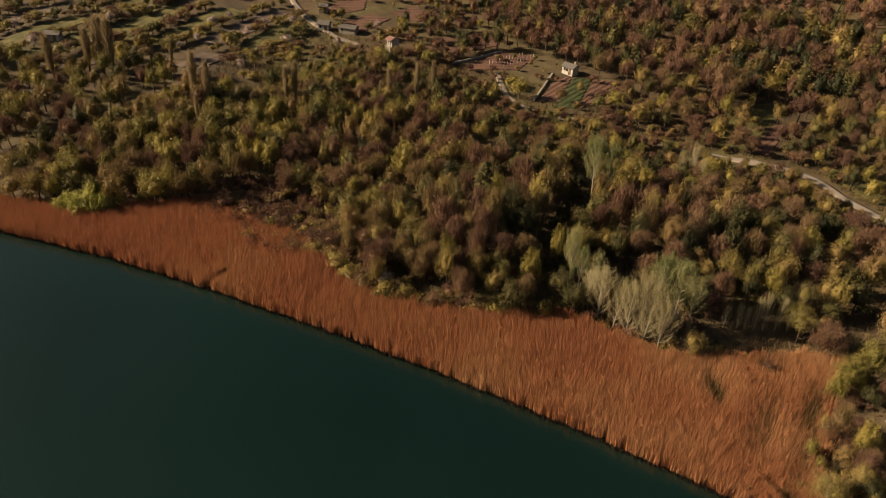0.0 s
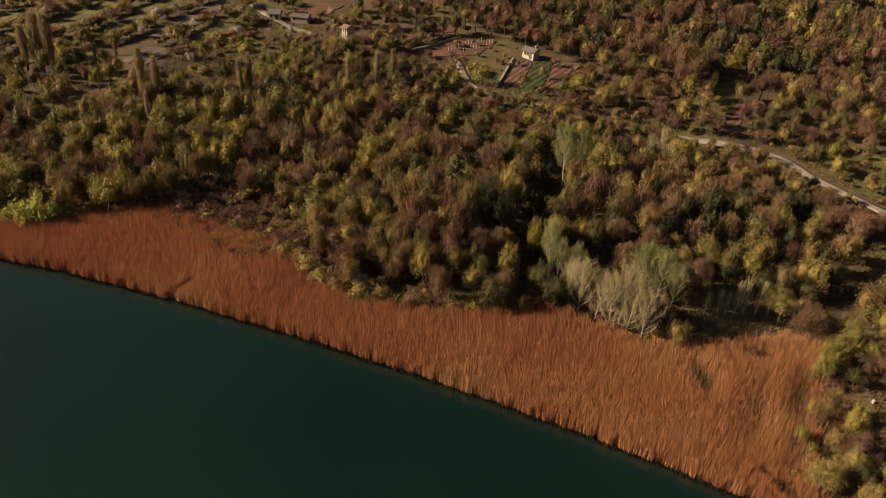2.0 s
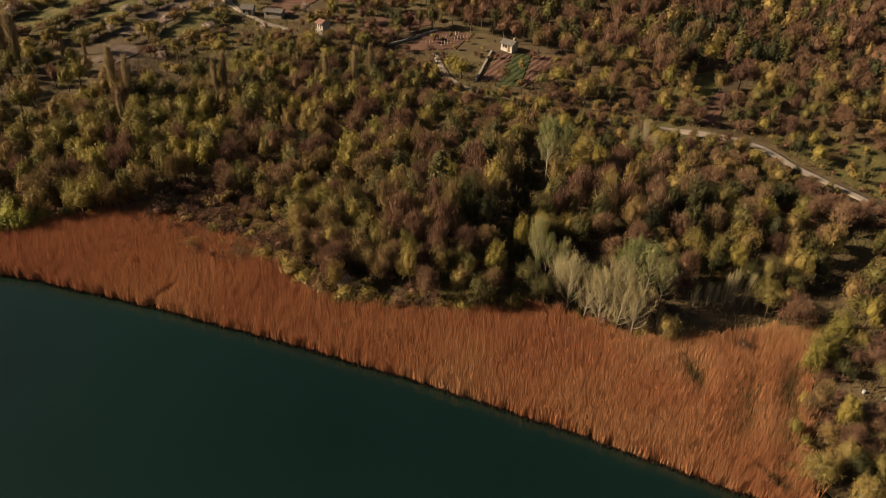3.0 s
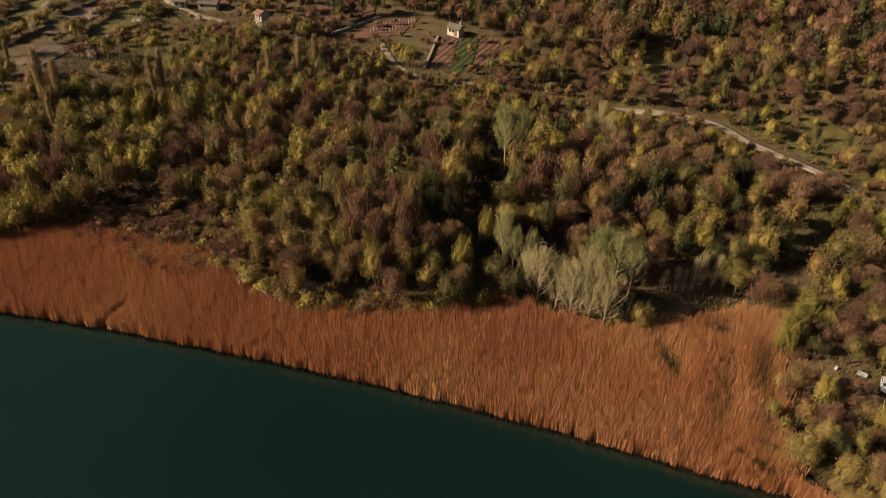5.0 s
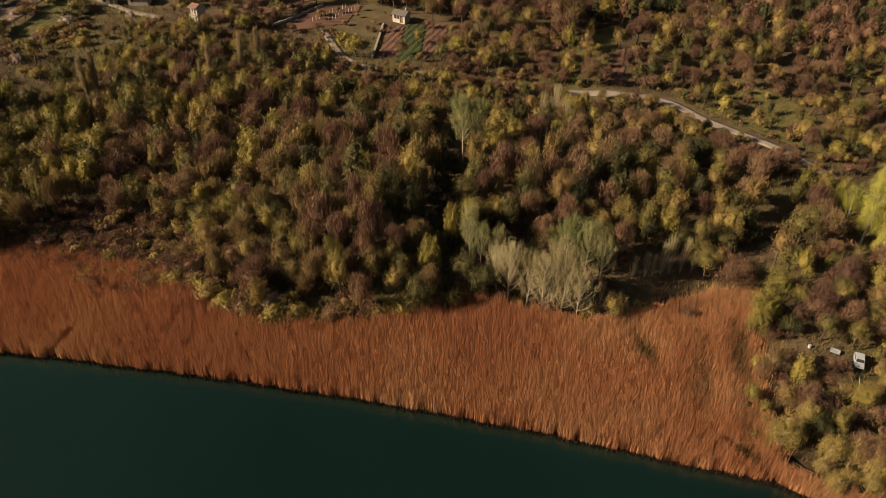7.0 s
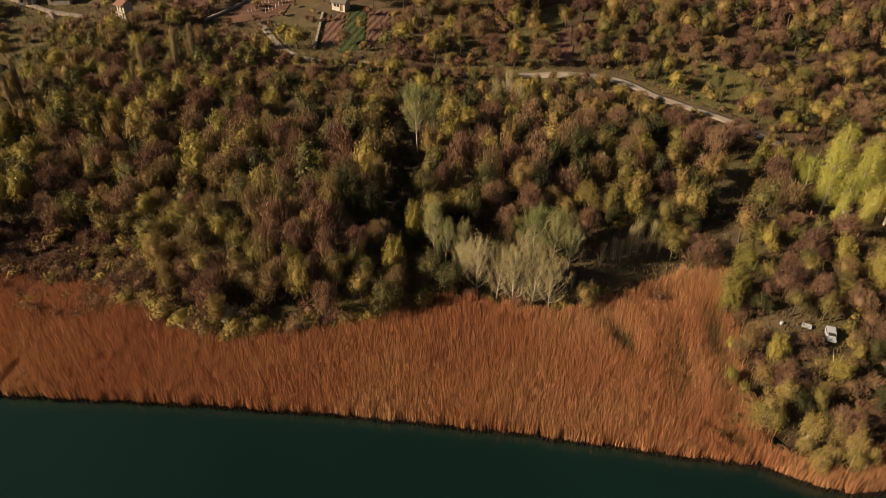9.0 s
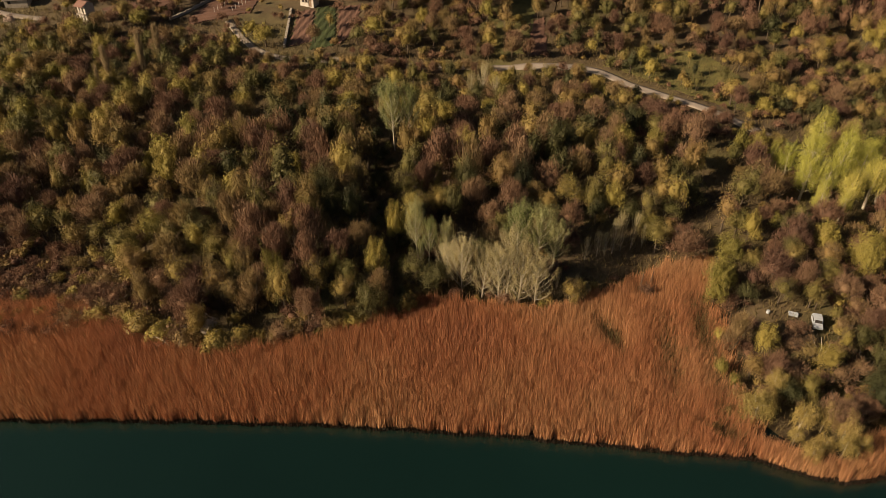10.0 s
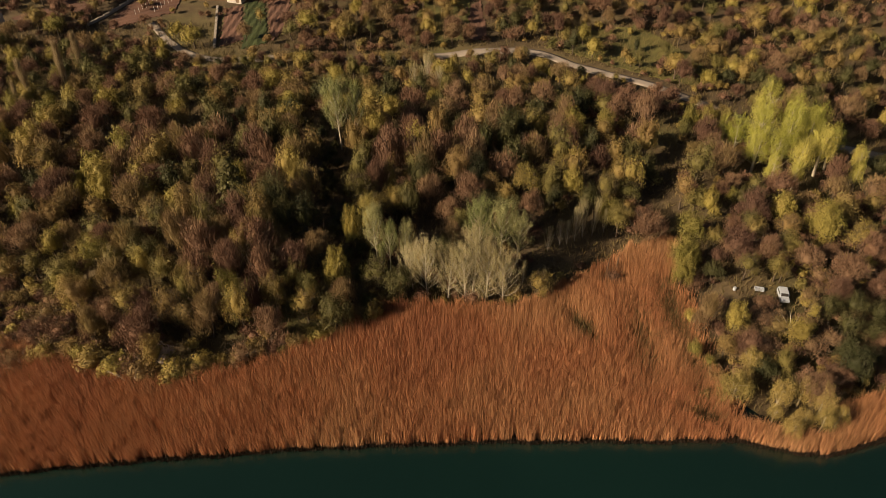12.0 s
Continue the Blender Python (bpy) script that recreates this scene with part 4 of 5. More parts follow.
CROWNS.setdefault("yellow", []).extend([
    (-35.6, 124.2, 7.1, 5.1), (-33.2, 98.5, 9.0, 4.4), (-63.6, 88.8, 6.6, 7.4), (-43.0, 79.5, 8.7, 4.4), (-29.7, 83.4, 8.4, 4.9), (-2.8, 122.2, 6.6, 3.5), (7.8, 119.3, 6.3, 4.1), (5.9, 110.2, 7.2, 4.1),
    (4.3, 104.1, 7.4, 4.9), (16.9, 105.4, 8.1, 4.6), (18.5, 115.4, 7.6, 3.9), (27.1, 122.1, 7.4, 3.4), (9.3, 98.1, 5.6, 4.8), (20.2, 93.4, 6.0, 7.4), (18.3, 88.4, 6.1, 6.3), (38.1, 90.9, 6.8, 7.4),
    (21.1, 75.2, 6.0, 4.3), (15.8, 75.8, 6.2, 3.5), (15.1, 69.4, 7.3, 3.7), (-118.9, 66.4, 6.7, 5.7), (-128.4, 80.0, 6.8, 7.4), (-86.3, 79.4, 6.6, 7.3), (-64.5, 82.0, 6.1, 6.7), (-95.8, 159.0, 4.8, 7.4),
])
CROWNS.setdefault("yellow", []).extend([
    (-66.1, 154.0, 5.3, 7.4), (-28.1, 217.6, 4.7, 5.1), (-31.1, 189.2, 6.0, 7.4), (-43.6, 161.1, 5.3, 7.4),
])


def hollow(x, y):
    return near_line(x, y, GAP, 2.9) or near_line(x, y, GLADE, 2.2) or any(math.hypot(x - a, (y - b) * 0.6) < r * 0.9 for a, b, r in HOLLOWS)


# Dark-leaved bushes added along the gap so its ground looks shaded.
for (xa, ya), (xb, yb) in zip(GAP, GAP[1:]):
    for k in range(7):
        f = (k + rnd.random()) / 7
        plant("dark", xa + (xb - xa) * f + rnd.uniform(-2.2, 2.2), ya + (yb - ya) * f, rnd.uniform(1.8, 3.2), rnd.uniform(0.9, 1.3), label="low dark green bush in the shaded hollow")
for k in range(34):
    x = -62.0 + 1.15 * k
    plant(rnd.choice(("shrub", "shrub", "brush", "half")), x, float(np.interp(x, EDGE_X, EDGE_Y)) + rnd.uniform(0.6, 2.2), rnd.uniform(1.6, 3.4), rnd.uniform(0.8, 1.1), label="low bush at the wood's edge above the reeds")
for k in range(16):
    x = rnd.uniform(-124, -110)
    plant(rnd.choice(("shrub", "brush")), x, float(np.interp(x, EDGE_X, EDGE_Y)) + rnd.uniform(0.4, 3.5), rnd.uniform(1.2, 2.2), rnd.uniform(1.0, 1.3))
for k in range(120):
    x, y = rnd.uniform(-95, -60), rnd.uniform(68, 86)
    if inside(x, y, SCRUB) and y > np.interp(x, EDGE_X, EDGE_Y) + 1.0:
        plant("brush", x, y, rnd.uniform(1.4, 2.6), rnd.uniform(0.8, 1.2), label="low purplish-brown scrub between the reeds and the wood")
for key, rows in CROWNS.items():
    for x, y, h, w in rows:
        if not hollow(x, y) and not inside(x, y, SCRUB) and not inside(x, y, CLEARINGS[10]) and not inside(x, y, SUNNY) and (x > 17.5 or y > np.interp(x, EDGE_X, EDGE_Y) + 0.8):
            plant(key, x, y, h, min(w, 6.4) * 0.88 / (0.86 * h))

# ---------------------------------------------------------------- the wood
def canopy(x, y):
    """How tall the trees stand: taller in the groves, lower up the slope."""
    def grove(a, b, sx, sy):
        return math.exp(-(((x - a) / sx) ** 2) - ((y - b) / sy) ** 2)
    base = 6.4 - 1.6 * min(1.0, max(0.0, (y - 122) / 16))
    groves = 3.2 * grove(-41, 88, 15, 13) + 2.8 * grove(-12, 112, 20, 9) + 2.5 * grove(-45, 113, 25, 9) + 2.0 * grove(-97, 84, 16, 14) + 1.2 * grove(15, 112, 8, 8) - 1.0 * grove(6, 102, 8, 4)
    if x > 19 and y < 106:
        base = 5.2
    return base + groves + 0.9 * noise.noise((x * 0.06, y * 0.06, 2.0))


def orchard(x, y):
    """The open terraced ground in the west."""
    return x < -118 and y > (112 if x > -164 else 96)


def mix_at(x, y):
    """Which kinds grow here, by weight."""
    if inside(x, y, SCRUB):
        return {"brush": 1.0, "shrub": 0.2}
    bare = 0.9 + 1.2 * noise.noise((x * 0.035, y * 0.035, 9.0))
    if y > 178 and x > -80:
        return {"bare": 2.2 + 1.2 * bare, "olive": 0.8, "half": 0.9, "dark": 1.0, "pine": 0.5}
    if orchard(x, y):
        return {"shrub": 2.0, "olive": 0.3, "half": 0.3, "blossom": 0.5, "brush": 1.0, "yellow": 0.3}
    if y > 150:
        return {"bare": 1.0 + bare, "half": 1.1, "olive": 0.8, "shrub": 0.7, "brush": 0.7, "yellow": 0.15, "dark": 0.25}
    if -96 < x < -56:
        return {"bare": 1.7 + 0.8 * bare, "olive": 1.1, "half": 0.9, "dark": 0.3, "yellow": 0.45, "blossom": 0.03}
    if x < -66:
        return {"bare": max(0.15, bare) * 0.9, "olive": 1.4, "half": 1.0, "dark": 0.1, "yellow": 1.6, "blossom": 0.03}
    if -22 < x < 17 and y < 140:
        return {"bare": 1.4 + 0.6 * bare, "olive": 0.75, "half": 0.6, "dark": 1.0, "yellow": 0.3}
    if x > 17:
        return {"bare": 1.0 + bare, "half": 0.6, "olive": 0.8, "brush": 0.6, "yellow": 0.3, "dark": 1.2}
    return {"bare": max(0.2, bare) * 1.2, "olive": 1.2, "half": 0.8, "dark": 0.95, "yellow": 0.35, "blossom": 0.01}


def free(x, y):
    if inside(x, y, [(-86, 160), (-66, 162), (-64, 178), (-80, 181)]):
        return rnd.random() < 0.4
    if inside(x, y, SCRUB):
        return rnd.random() < 0.25
    if inside(x, y, [(-66, 149.5), (-50, 150), (-46, 164), (-66, 172)]) or inside(x, y, [(-90, 158), (-78, 156), (-72, 170), (-90, 170)]):
        return rnd.random() < 0.12
    if hollow(x, y) or inside(x, y, SUNNY):
        return False
    if (x < 17.5 and y < np.interp(x, EDGE_X, EDGE_Y) + 0.6) or y < shore(x) + 4.5:
        return False
    if x > 17 and y < shore(x) + 6:
        return False
    if near_line(x, y, ROAD, 2.3) or near_line(x, y, LANE, 2.0) or near_line(x, y, FAR_ROAD, 3.2):
        return False
    if (inside(x, y, FIELDS[7][1]) or inside(x, y, FIELDS[9][1])) and rnd.random() < 0.66:
        return False
    return not any(inside(x, y, ring) for ring in CLEARINGS)


def sites():
    out, marked = [], list(PLANTED)
    spans = [(-136, 86, 58, 156, 3.9), (-150, 84, 156, 236, 3.9), (-236, -136, 58, 200, 4.8)]
    for x0, x1, y0, y1, step in spans:
        for i in range(int((x1 - x0) / step)):
            for j in range(int((y1 - y0) / step)):
                x, y = x0 + (i + rnd.uniform(0.08, 0.92)) * step, y0 + (j + rnd.uniform(0.08, 0.92)) * step
                if not free(x, y):
                    continue
                if orchard(x, y) and (any(inside(x, y, r) for r in TERRACES) or rnd.random() < 0.5):
                    continue
                if any(abs(x - a) < r and abs(y - b) < r and math.hypot(x - a, y - b) < r * 0.8 for a, b, r in marked):
                    continue
                out.append((x, y))
    out.sort(key=lambda p: math.hypot(p[0] + 20, (p[1] - 75) * 1.2))
    return out


LIMIT = {"olive": 280, "bare": 280, "half": 220, "dark": 120, "yellow": 130, "blossom": 60, "shrub": 130, "brush": 130, "pine": 30}
FAR_SHAPES = {
    "olive": [leafy_tree(s, 7.0, 6.2, 2, 560, 0.25) for s in (201, 202, 203)],
    "half": [leafy_tree(s, 7.0, 5.8, 2, 500, 0.23) for s in (204, 205)],
    "dark": [leafy_tree(s, 7.0, 5.4, 2, 540, 0.24) for s in (206, 207)],
    "bare": [bare_tree(s, 7.0, 6.0, 580, 50, 0.06, 2) for s in (208, 209, 210)],
    "yellow": [leafy_tree(211, 6.5, 4.8, 2, 500, 0.23)],
    "shrub": [leafy_tree(212, 3.0, 3.6, 1, 280, 0.19)],
    "brush": [bare_tree(213, 2.6, 3.8, 280, 30, 0.055, 2)],
    "blossom": [leafy_tree(214, 4.0, 3.6, 1, 280, 0.18)],
    "pine": [conifer_tree(215, 9.0, 5.0, 600)],
}
far_chunks = {}


def plant_far(key, x, y, height, wide):
    (tv, tf), (cv, cf) = rnd.choice(FAR_SHAPES[key])
    f = height / {"shrub": 3.0, "brush": 2.6, "blossom": 4.0, "yellow": 6.5, "pine": 9.0}.get(key, 7.0)
    a = rnd.uniform(0, 6.28)
    rot = np.array([[math.cos(a), -math.sin(a), 0], [math.sin(a), math.cos(a), 0], [0, 0, 1]])
    at, s = np.array([x, y, float(land(x, y))]), np.array([f * wide, f * wide, f])
    far_chunks.setdefault(key, []).append(((cv * s) @ rot.T + at, cf))
    if key != "pine":
        tv, tf = tv[:20], tf[:15]
    far_chunks.setdefault("stems", []).append(((tv * s) @ rot.T + at, tf))


ROAD_X, ROAD_Y = [p[0] for p in ROAD], [p[1] for p in ROAD]


def size_of(key, x, y):
    if key == "shrub":
        return rnd.uniform(1.8, 3.4), rnd.uniform(0.9, 1.3)
    if key == "brush":
        return rnd.uniform(1.6, 3.2), rnd.uniform(0.9, 1.4)
    if key == "blossom":
        return rnd.uniform(2.8, 4.2), rnd.uniform(0.8, 1.1)
    if key == "pine":
        return rnd.uniform(6.5, 9.5), rnd.uniform(0.7, 1.0)
    if orchard(x, y):
        return rnd.uniform(1.8, 3.8), rnd.uniform(0.9, 1.2)
    h = canopy(x, y) * rnd.uniform(0.7, 1.2) * (1.55 if y > 178 and x > -95 else 1.25 if y > 168 else 1.0)
    if x > -13 and y < 153:
        h = min(h, 1.4 + 0.42 * max(0.0, float(np.interp(x, ROAD_X, ROAD_Y)) - y)) if y < np.interp(x, ROAD_X, ROAD_Y) else h
    if inside(x, y, [(-86, 160), (-66, 162), (-64, 178), (-80, 181)]):
        h = rnd.uniform(1.4, 2.4)
    if -68 < x < -44 and 138 < y < 156:
        h = min(h, 3.3 if y < 147.5 else 2.0)
    return h, min(0.95, (6.6 if y > 178 and x > -95 else 4.9) / (0.86 * h)) * rnd.uniform(0.75, 1.2)


for k in range(26):
    plant(rnd.choice(("half", "bare", "olive")), -57.5 + k * 1.6, 146.8 + rnd.uniform(-0.9, 0.5) + 0.05 * k, rnd.uniform(2.6, 3.7), rnd.uniform(0.95, 1.3))
for x, y0, y1 in HEDGES:
    y = y0
    while y < y1:
        plant(rnd.choices(("shrub", "brush", "blossom", "yellow", "half"), (3.4, 1.6, 0.9, 0.8, 0.6))[0], x + rnd.uniform(-1.6, 1.6) + 1.5 * math.sin(y * 0.23 + x), y, rnd.uniform(1.6, 3.6), rnd.uniform(1.0, 1.6))
        y += rnd.uniform(1.1, 2.4)
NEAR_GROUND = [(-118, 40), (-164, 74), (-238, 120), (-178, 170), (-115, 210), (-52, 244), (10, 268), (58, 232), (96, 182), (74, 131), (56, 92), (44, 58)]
used = {}
for x, y in sites():
    mix = mix_at(x, y)
    key = rnd.choices(list(mix), list(mix.values()))[0]
    h, w = size_of(key, x, y)
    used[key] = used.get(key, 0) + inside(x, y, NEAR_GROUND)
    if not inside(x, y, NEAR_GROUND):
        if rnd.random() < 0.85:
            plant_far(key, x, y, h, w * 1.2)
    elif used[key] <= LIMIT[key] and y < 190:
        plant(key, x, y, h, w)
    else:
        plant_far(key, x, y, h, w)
for x0, x1, y0, y1, step in [(-250, 110, 236, 256, 6.0), (-70, 90, 256, 300, 7.0), (-330, 160, 256, 400, 15.0), (-330, -236, 100, 256, 12.0), (66, 160, 80, 256, 10.0)]:
    for i in range(int((x1 - x0) / step)):
        for j in range(int((y1 - y0) / step)):
            x, y = x0 + (i + rnd.random()) * step, y0 + (j + rnd.random()) * step
            if not free(x, y):
                continue
            mix = mix_at(x, y)
            key = rnd.choices(list(mix), list(mix.values()))[0]
            h, w = size_of(key, x, y)
            plant_far(key, x, y, h * 1.1, w * (1.2 if step < 9 else 1.7))
for k in range(2400):
    x, y = rnd.uniform(-140, 60), rnd.uniform(66, 175)
    if (k > 2100 and inside(x := rnd.uniform(-95, -60), y := rnd.uniform(68, 86), SCRUB)) or (free(x, y) and not inside(x, y, SCRUB) and not orchard(x, y)):
        plant_far(rnd.choices(("brush", "shrub"), (1.0, 0.6))[0], x, y, rnd.uniform(1.2, 2.6), rnd.uniform(0.8, 1.1))
for k in range(520):
    x, y = rnd.uniform(31, 60), rnd.uniform(66, 104)
    if y > shore(x) + 5:
        plant_far(rnd.choices(("brush", "shrub", "dark"), (1.0, 0.5, 0.25))[0], x, y, rnd.uniform(1.0, 2.2), rnd.uniform(0.8, 1.1))
FAR_NAMES = {"stems": ("woodland_stems", BARK, "brown stems and inner twigs of the hillside woods"), "olive": ("olive_woodland", OLIVE, "hillside woodland in olive spring leaf"), "half": ("budding_woodland", OLIVE, "distant thin budding woodland"), "dark": ("evergreen_woodland", DARK, "dark green hillside woodland"), "bare": ("bare_woodland", TWIG, "leafless brown hillside woodland"), "yellow": ("yellow_green_woodland", YELLOW, "scattered yellow-green trees on the slope"), "shrub": ("scrub", OLIVE, "low olive scrub on the slope"), "brush": ("bramble_scrub", TWIG, "brown bramble scrub on the slope"), "blossom": ("blossom_orchard", BLOSSOM, "distant fruit trees in pale blossom"), "pine": ("pine_woodland", DARK, "dark pines on the hill")}
for key, chunks in far_chunks.items():
    name, mat, label = FAR_NAMES[key]
    v, f = joined(chunks)
    tagged(new(name, mesh_of(name, v, f, mat)), label, "woodland", kind="stuff")

# ---------------------------------------------------------------- undergrowth below the wood
def undergrowth():
    rng = np.random.default_rng(5)
    n = 90000
    x, y = rng.uniform(-140, 62, n), rng.uniform(58, 165, n)
    ok = ((x > 17.5) | (y > np.interp(x, EDGE_X, EDGE_Y) - 1.5)) & (y > shore(x) + 4)
    x, y = x[ok], y[ok]
    keep = np.array([not (near_line(a, b, ROAD, 2.0) or any(inside(a, b, r) for r in CLEARINGS[:8])) for a, b in zip(x, y)])
    x, y = x[keep], y[keep]
    st = np.stack([x, y, land(x, y) - 0.1], 1)
    way = rng.normal(size=(len(x), 3)) * 0.45 + np.array([0, 0, 1.0])
    v, f = slivers(st, way, 0.5 + 0.9 * rng.random(len(x)), 0.06, rng)
    tagged(new("undergrowth", mesh_of("undergrowth", v, f, SEDGE)), "dry brown grass and weeds under the trees", "undergrowth", kind="stuff")


undergrowth()

# ---------------------------------------------------------------- reed bed
def reed_bed():
    rng = np.random.default_rng(3)
    tufts = 340000
    n = tufts * 6
    x, y = np.repeat(rng.uniform(-150, 62, tufts), 6) + 0.075 * rng.normal(size=n), np.repeat(rng.uniform(34, 98, tufts), 6) + 0.075 * rng.normal(size=n)
    tuft = np.repeat(rng.normal(size=tufts), 6)
    sh, ed = shore(x), np.interp(x, EDGE_X, EDGE_Y)
    ripple = 0.5 * np.sin(x * 0.9) * np.sin(x * 0.37 + 1) + 0.35 * np.sin(x * 2.3)
    ok = (y > sh + ripple * 0.3) & (y < ed + 0.6 + ripple)
    right = 17.0 + 0.8 * np.sin(y * 0.5) + 0.6 * np.sin(y * 1.3) + rng.normal(size=n) * 0.9
    ok &= np.where(x > right, (y > sh) & (y < sh + np.where(x > 29.5, 5.0, 2.2)) & (x > 17), True)
    ok &= ~((np.abs(x + 72.6) < 0.45) & (y < 60))
    x, y, tuft = x[ok], y[ok], tuft[ok]
    patch = np.exp(-(((x - 2.6) / 1.9) ** 2 + ((y - 77.2 + 1.1 * (x - 2.6)) / 2.4) ** 2)) + np.exp(-(((x - 9.9) / 2.2) ** 2 + ((y - 75) / 9) ** 2)) * 0.6 + np.exp(-(((x - 14.5) / 1.6) ** 2 + ((y - 80) / 4) ** 2)) * 0.4
    patch += 0.9 * np.exp(-(((x - 13.6) / 2.2) ** 2 + ((y - 63.2 + 0.55 * (x - 13.6)) / 0.7) ** 2))
    patch += np.exp(-(((x - 7.8) / 1.5) ** 2 + ((y - 86.2) / 1.0) ** 2)) + 0.5 * np.exp(-(((x + 85) / 9) ** 2 + ((y - 76) / 3) ** 2))
    patch += 0.5 * np.exp(-((x - 15.2) / 1.7) ** 2) * (y > 62) * (y < 86)
    thin = rng.random(len(x)) > patch * 0.85
    x, y, patch, tuft = x[thin], y[thin], patch[thin], tuft[thin]
    tall = 2.35 + 0.10 * np.sin(x * 0.31 + y * 0.47) * np.sin(x * 0.17 - y * 0.71) + 0.12 * np.sin(x * 1.9 + 1.3 * np.sin(y * 1.1)) * np.sin(y * 2.3 + 1.7 * np.sin(x * 0.9)) + 0.22 * tuft + 0.14 * rng.normal(size=len(x))
    tall = np.clip(tall * (1 - 0.4 * patch), 0.9, 3.4)
    st = np.stack([x, y, land(x, y) - 0.15], 1)
    way = unit(rng.normal(size=(len(x), 3)) * np.array([0.10, 0.10, 0.0]) + np.array([-0.04, 0.02, 1.0]))
    blades = slivers(st, way, tall, 0.024, rng, rng.normal(size=(len(x), 3)) * np.array([1.0, 1.0, 0.0]) + np.array([-0.2, -0.4, 0.0]))
    k = np.flatnonzero(rng.random(len(x)) < 0.01)
    tip = st[k] + way[k] * (tall[k] - 0.1)[:, None]
    plumes = kites(tip, rng.normal(size=(len(k), 3)) * np.array([1, 1, 0.3]), 0.09 + 0.06 * rng.random(len(k)), 0.35, rng)
    v, f = joined([blades, plumes])
    tagged(new("reed_bed", mesh_of("reed_bed", v, f, REED)), "dense dry orange-brown reed bed along the lake shore", "reeds", kind="stuff")
    # Short near-black stubs forming a dark band along the water's edge.
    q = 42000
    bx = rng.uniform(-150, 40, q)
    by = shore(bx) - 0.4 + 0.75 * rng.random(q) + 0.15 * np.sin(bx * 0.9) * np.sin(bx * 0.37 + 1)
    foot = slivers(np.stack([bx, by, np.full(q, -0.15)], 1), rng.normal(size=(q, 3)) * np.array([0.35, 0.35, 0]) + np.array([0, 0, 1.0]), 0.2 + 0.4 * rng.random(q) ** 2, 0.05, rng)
    tagged(new("reed_stubble", mesh_of("reed_stubble", *foot, DARK_REED)), "dark wet reed stubble at the waterline", "reeds", kind="stuff")
    m = 260000
    x, y = rng.uniform(-100, 18, m), rng.uniform(56, 97, m)
    ed = np.interp(x, EDGE_X, EDGE_Y)
    patch = np.exp(-(((x - 2.6) / 1.9) ** 2 + ((y - 77.2 + 1.1 * (x - 2.6)) / 2.4) ** 2)) + np.exp(-(((x - 9.9) / 2.2) ** 2 + ((y - 75) / 9) ** 2)) * 0.7 + np.exp(-(((x - 14.5) / 1.8) ** 2 + ((y - 80) / 5) ** 2)) * 0.6
    patch += np.exp(-((y - ed) / 1.5) ** 2) * 0.6 + 0.8 * np.exp(-(((x - 13.6) / 2.2) ** 2 + ((y - 63.2 + 0.55 * (x - 13.6)) / 0.8) ** 2))
    patch += 0.5 * np.exp(-((x - 15.2) / 1.7) ** 2) * (y > 62) * (y < 86)
    ok = (rng.random(m) < patch) & (y > shore(x) + 1)
    x, y = x[ok], y[ok]
    st = np.stack([x, y, land(x, y) - 0.1], 1)
    way = rng.normal(size=(len(x), 3)) * np.array([0.3, 0.3, 0]) + np.array([0, 0, 1.0])
    v, f = slivers(st, way, 1.2 + 1.0 * rng.random(len(x)), 0.045, rng)
    tagged(new("sedge", mesh_of("sedge", v, f, SEDGE)), "dull green and brown sedge among the reeds", "sedge", kind="stuff")


reed_bed()

# ---------------------------------------------------------------- buildings
def wall_panel(length, height, thick, openings):
    """A wall along x with holes (x0, z0, x1, z1) right through it."""
    bm = bmesh.new()
    xs = sorted({0.0, length, *(o[0] for o in openings), *(o[2] for o in openings)})
    for a, b in zip(xs, xs[1:]):
        z = 0.0
        for o in sorted((o for o in openings if o[0] <= a and o[2] >= b), key=lambda o: o[1]):
            if o[1] > z:
                box(bm, a, 0, z, b, thick, o[1])
            z = o[3]
        if z < height:
            box(bm, a, 0, z, b, thick, height)
    bmesh.ops.remove_doubles(bm, verts=bm.verts, dist=0.001)
    return bm


def gable_roof(length, depth, eaves, rise, over, thick):
    bm = bmesh.new()
    for sgn in (0, 1):
        y0, y1 = (-over, depth / 2) if sgn == 0 else (depth + over, depth / 2)
        z0 = eaves - over * rise / (depth / 2)
        prof = [(y0, z0), (y1, eaves + rise), (y1, eaves + rise + thick), (y0, z0 + thick)]
        vs = [[bm.verts.new((x, y, z)) for y, z in prof] for x in (-over, length + over)]
        for k in range(4):
            bm.faces.new((vs[0][k], vs[0][(k + 1) % 4], vs[1][(k + 1) % 4], vs[1][k]))
        bm.faces.new(vs[0])
        bm.faces.new(vs[1])
    bmesh.ops.recalc_face_normals(bm, faces=bm.faces)
    return bm


def gable_end(depth, eaves, rise, thick):
    bm = bmesh.new()
    a = [bm.verts.new((0, *p)) for p in ((0, eaves), (depth, eaves), (depth / 2, eaves + rise))]
    b = [bm.verts.new((thick, *p)) for p in ((0, eaves), (depth, eaves), (depth / 2, eaves + rise))]
    bm.faces.new(a)
    bm.faces.new(b[::-1])
    for k in range(3):
        bm.faces.new((a[k], a[(k + 1) % 3], b[(k + 1) % 3], b[k]))
    bmesh.ops.recalc_face_normals(bm, faces=bm.faces)
    return bm


def placed(ob, x, y, z=0, rz=0.0):
    ob.matrix_local = pose(x, y, z, 0, 0, rz)
    return ob


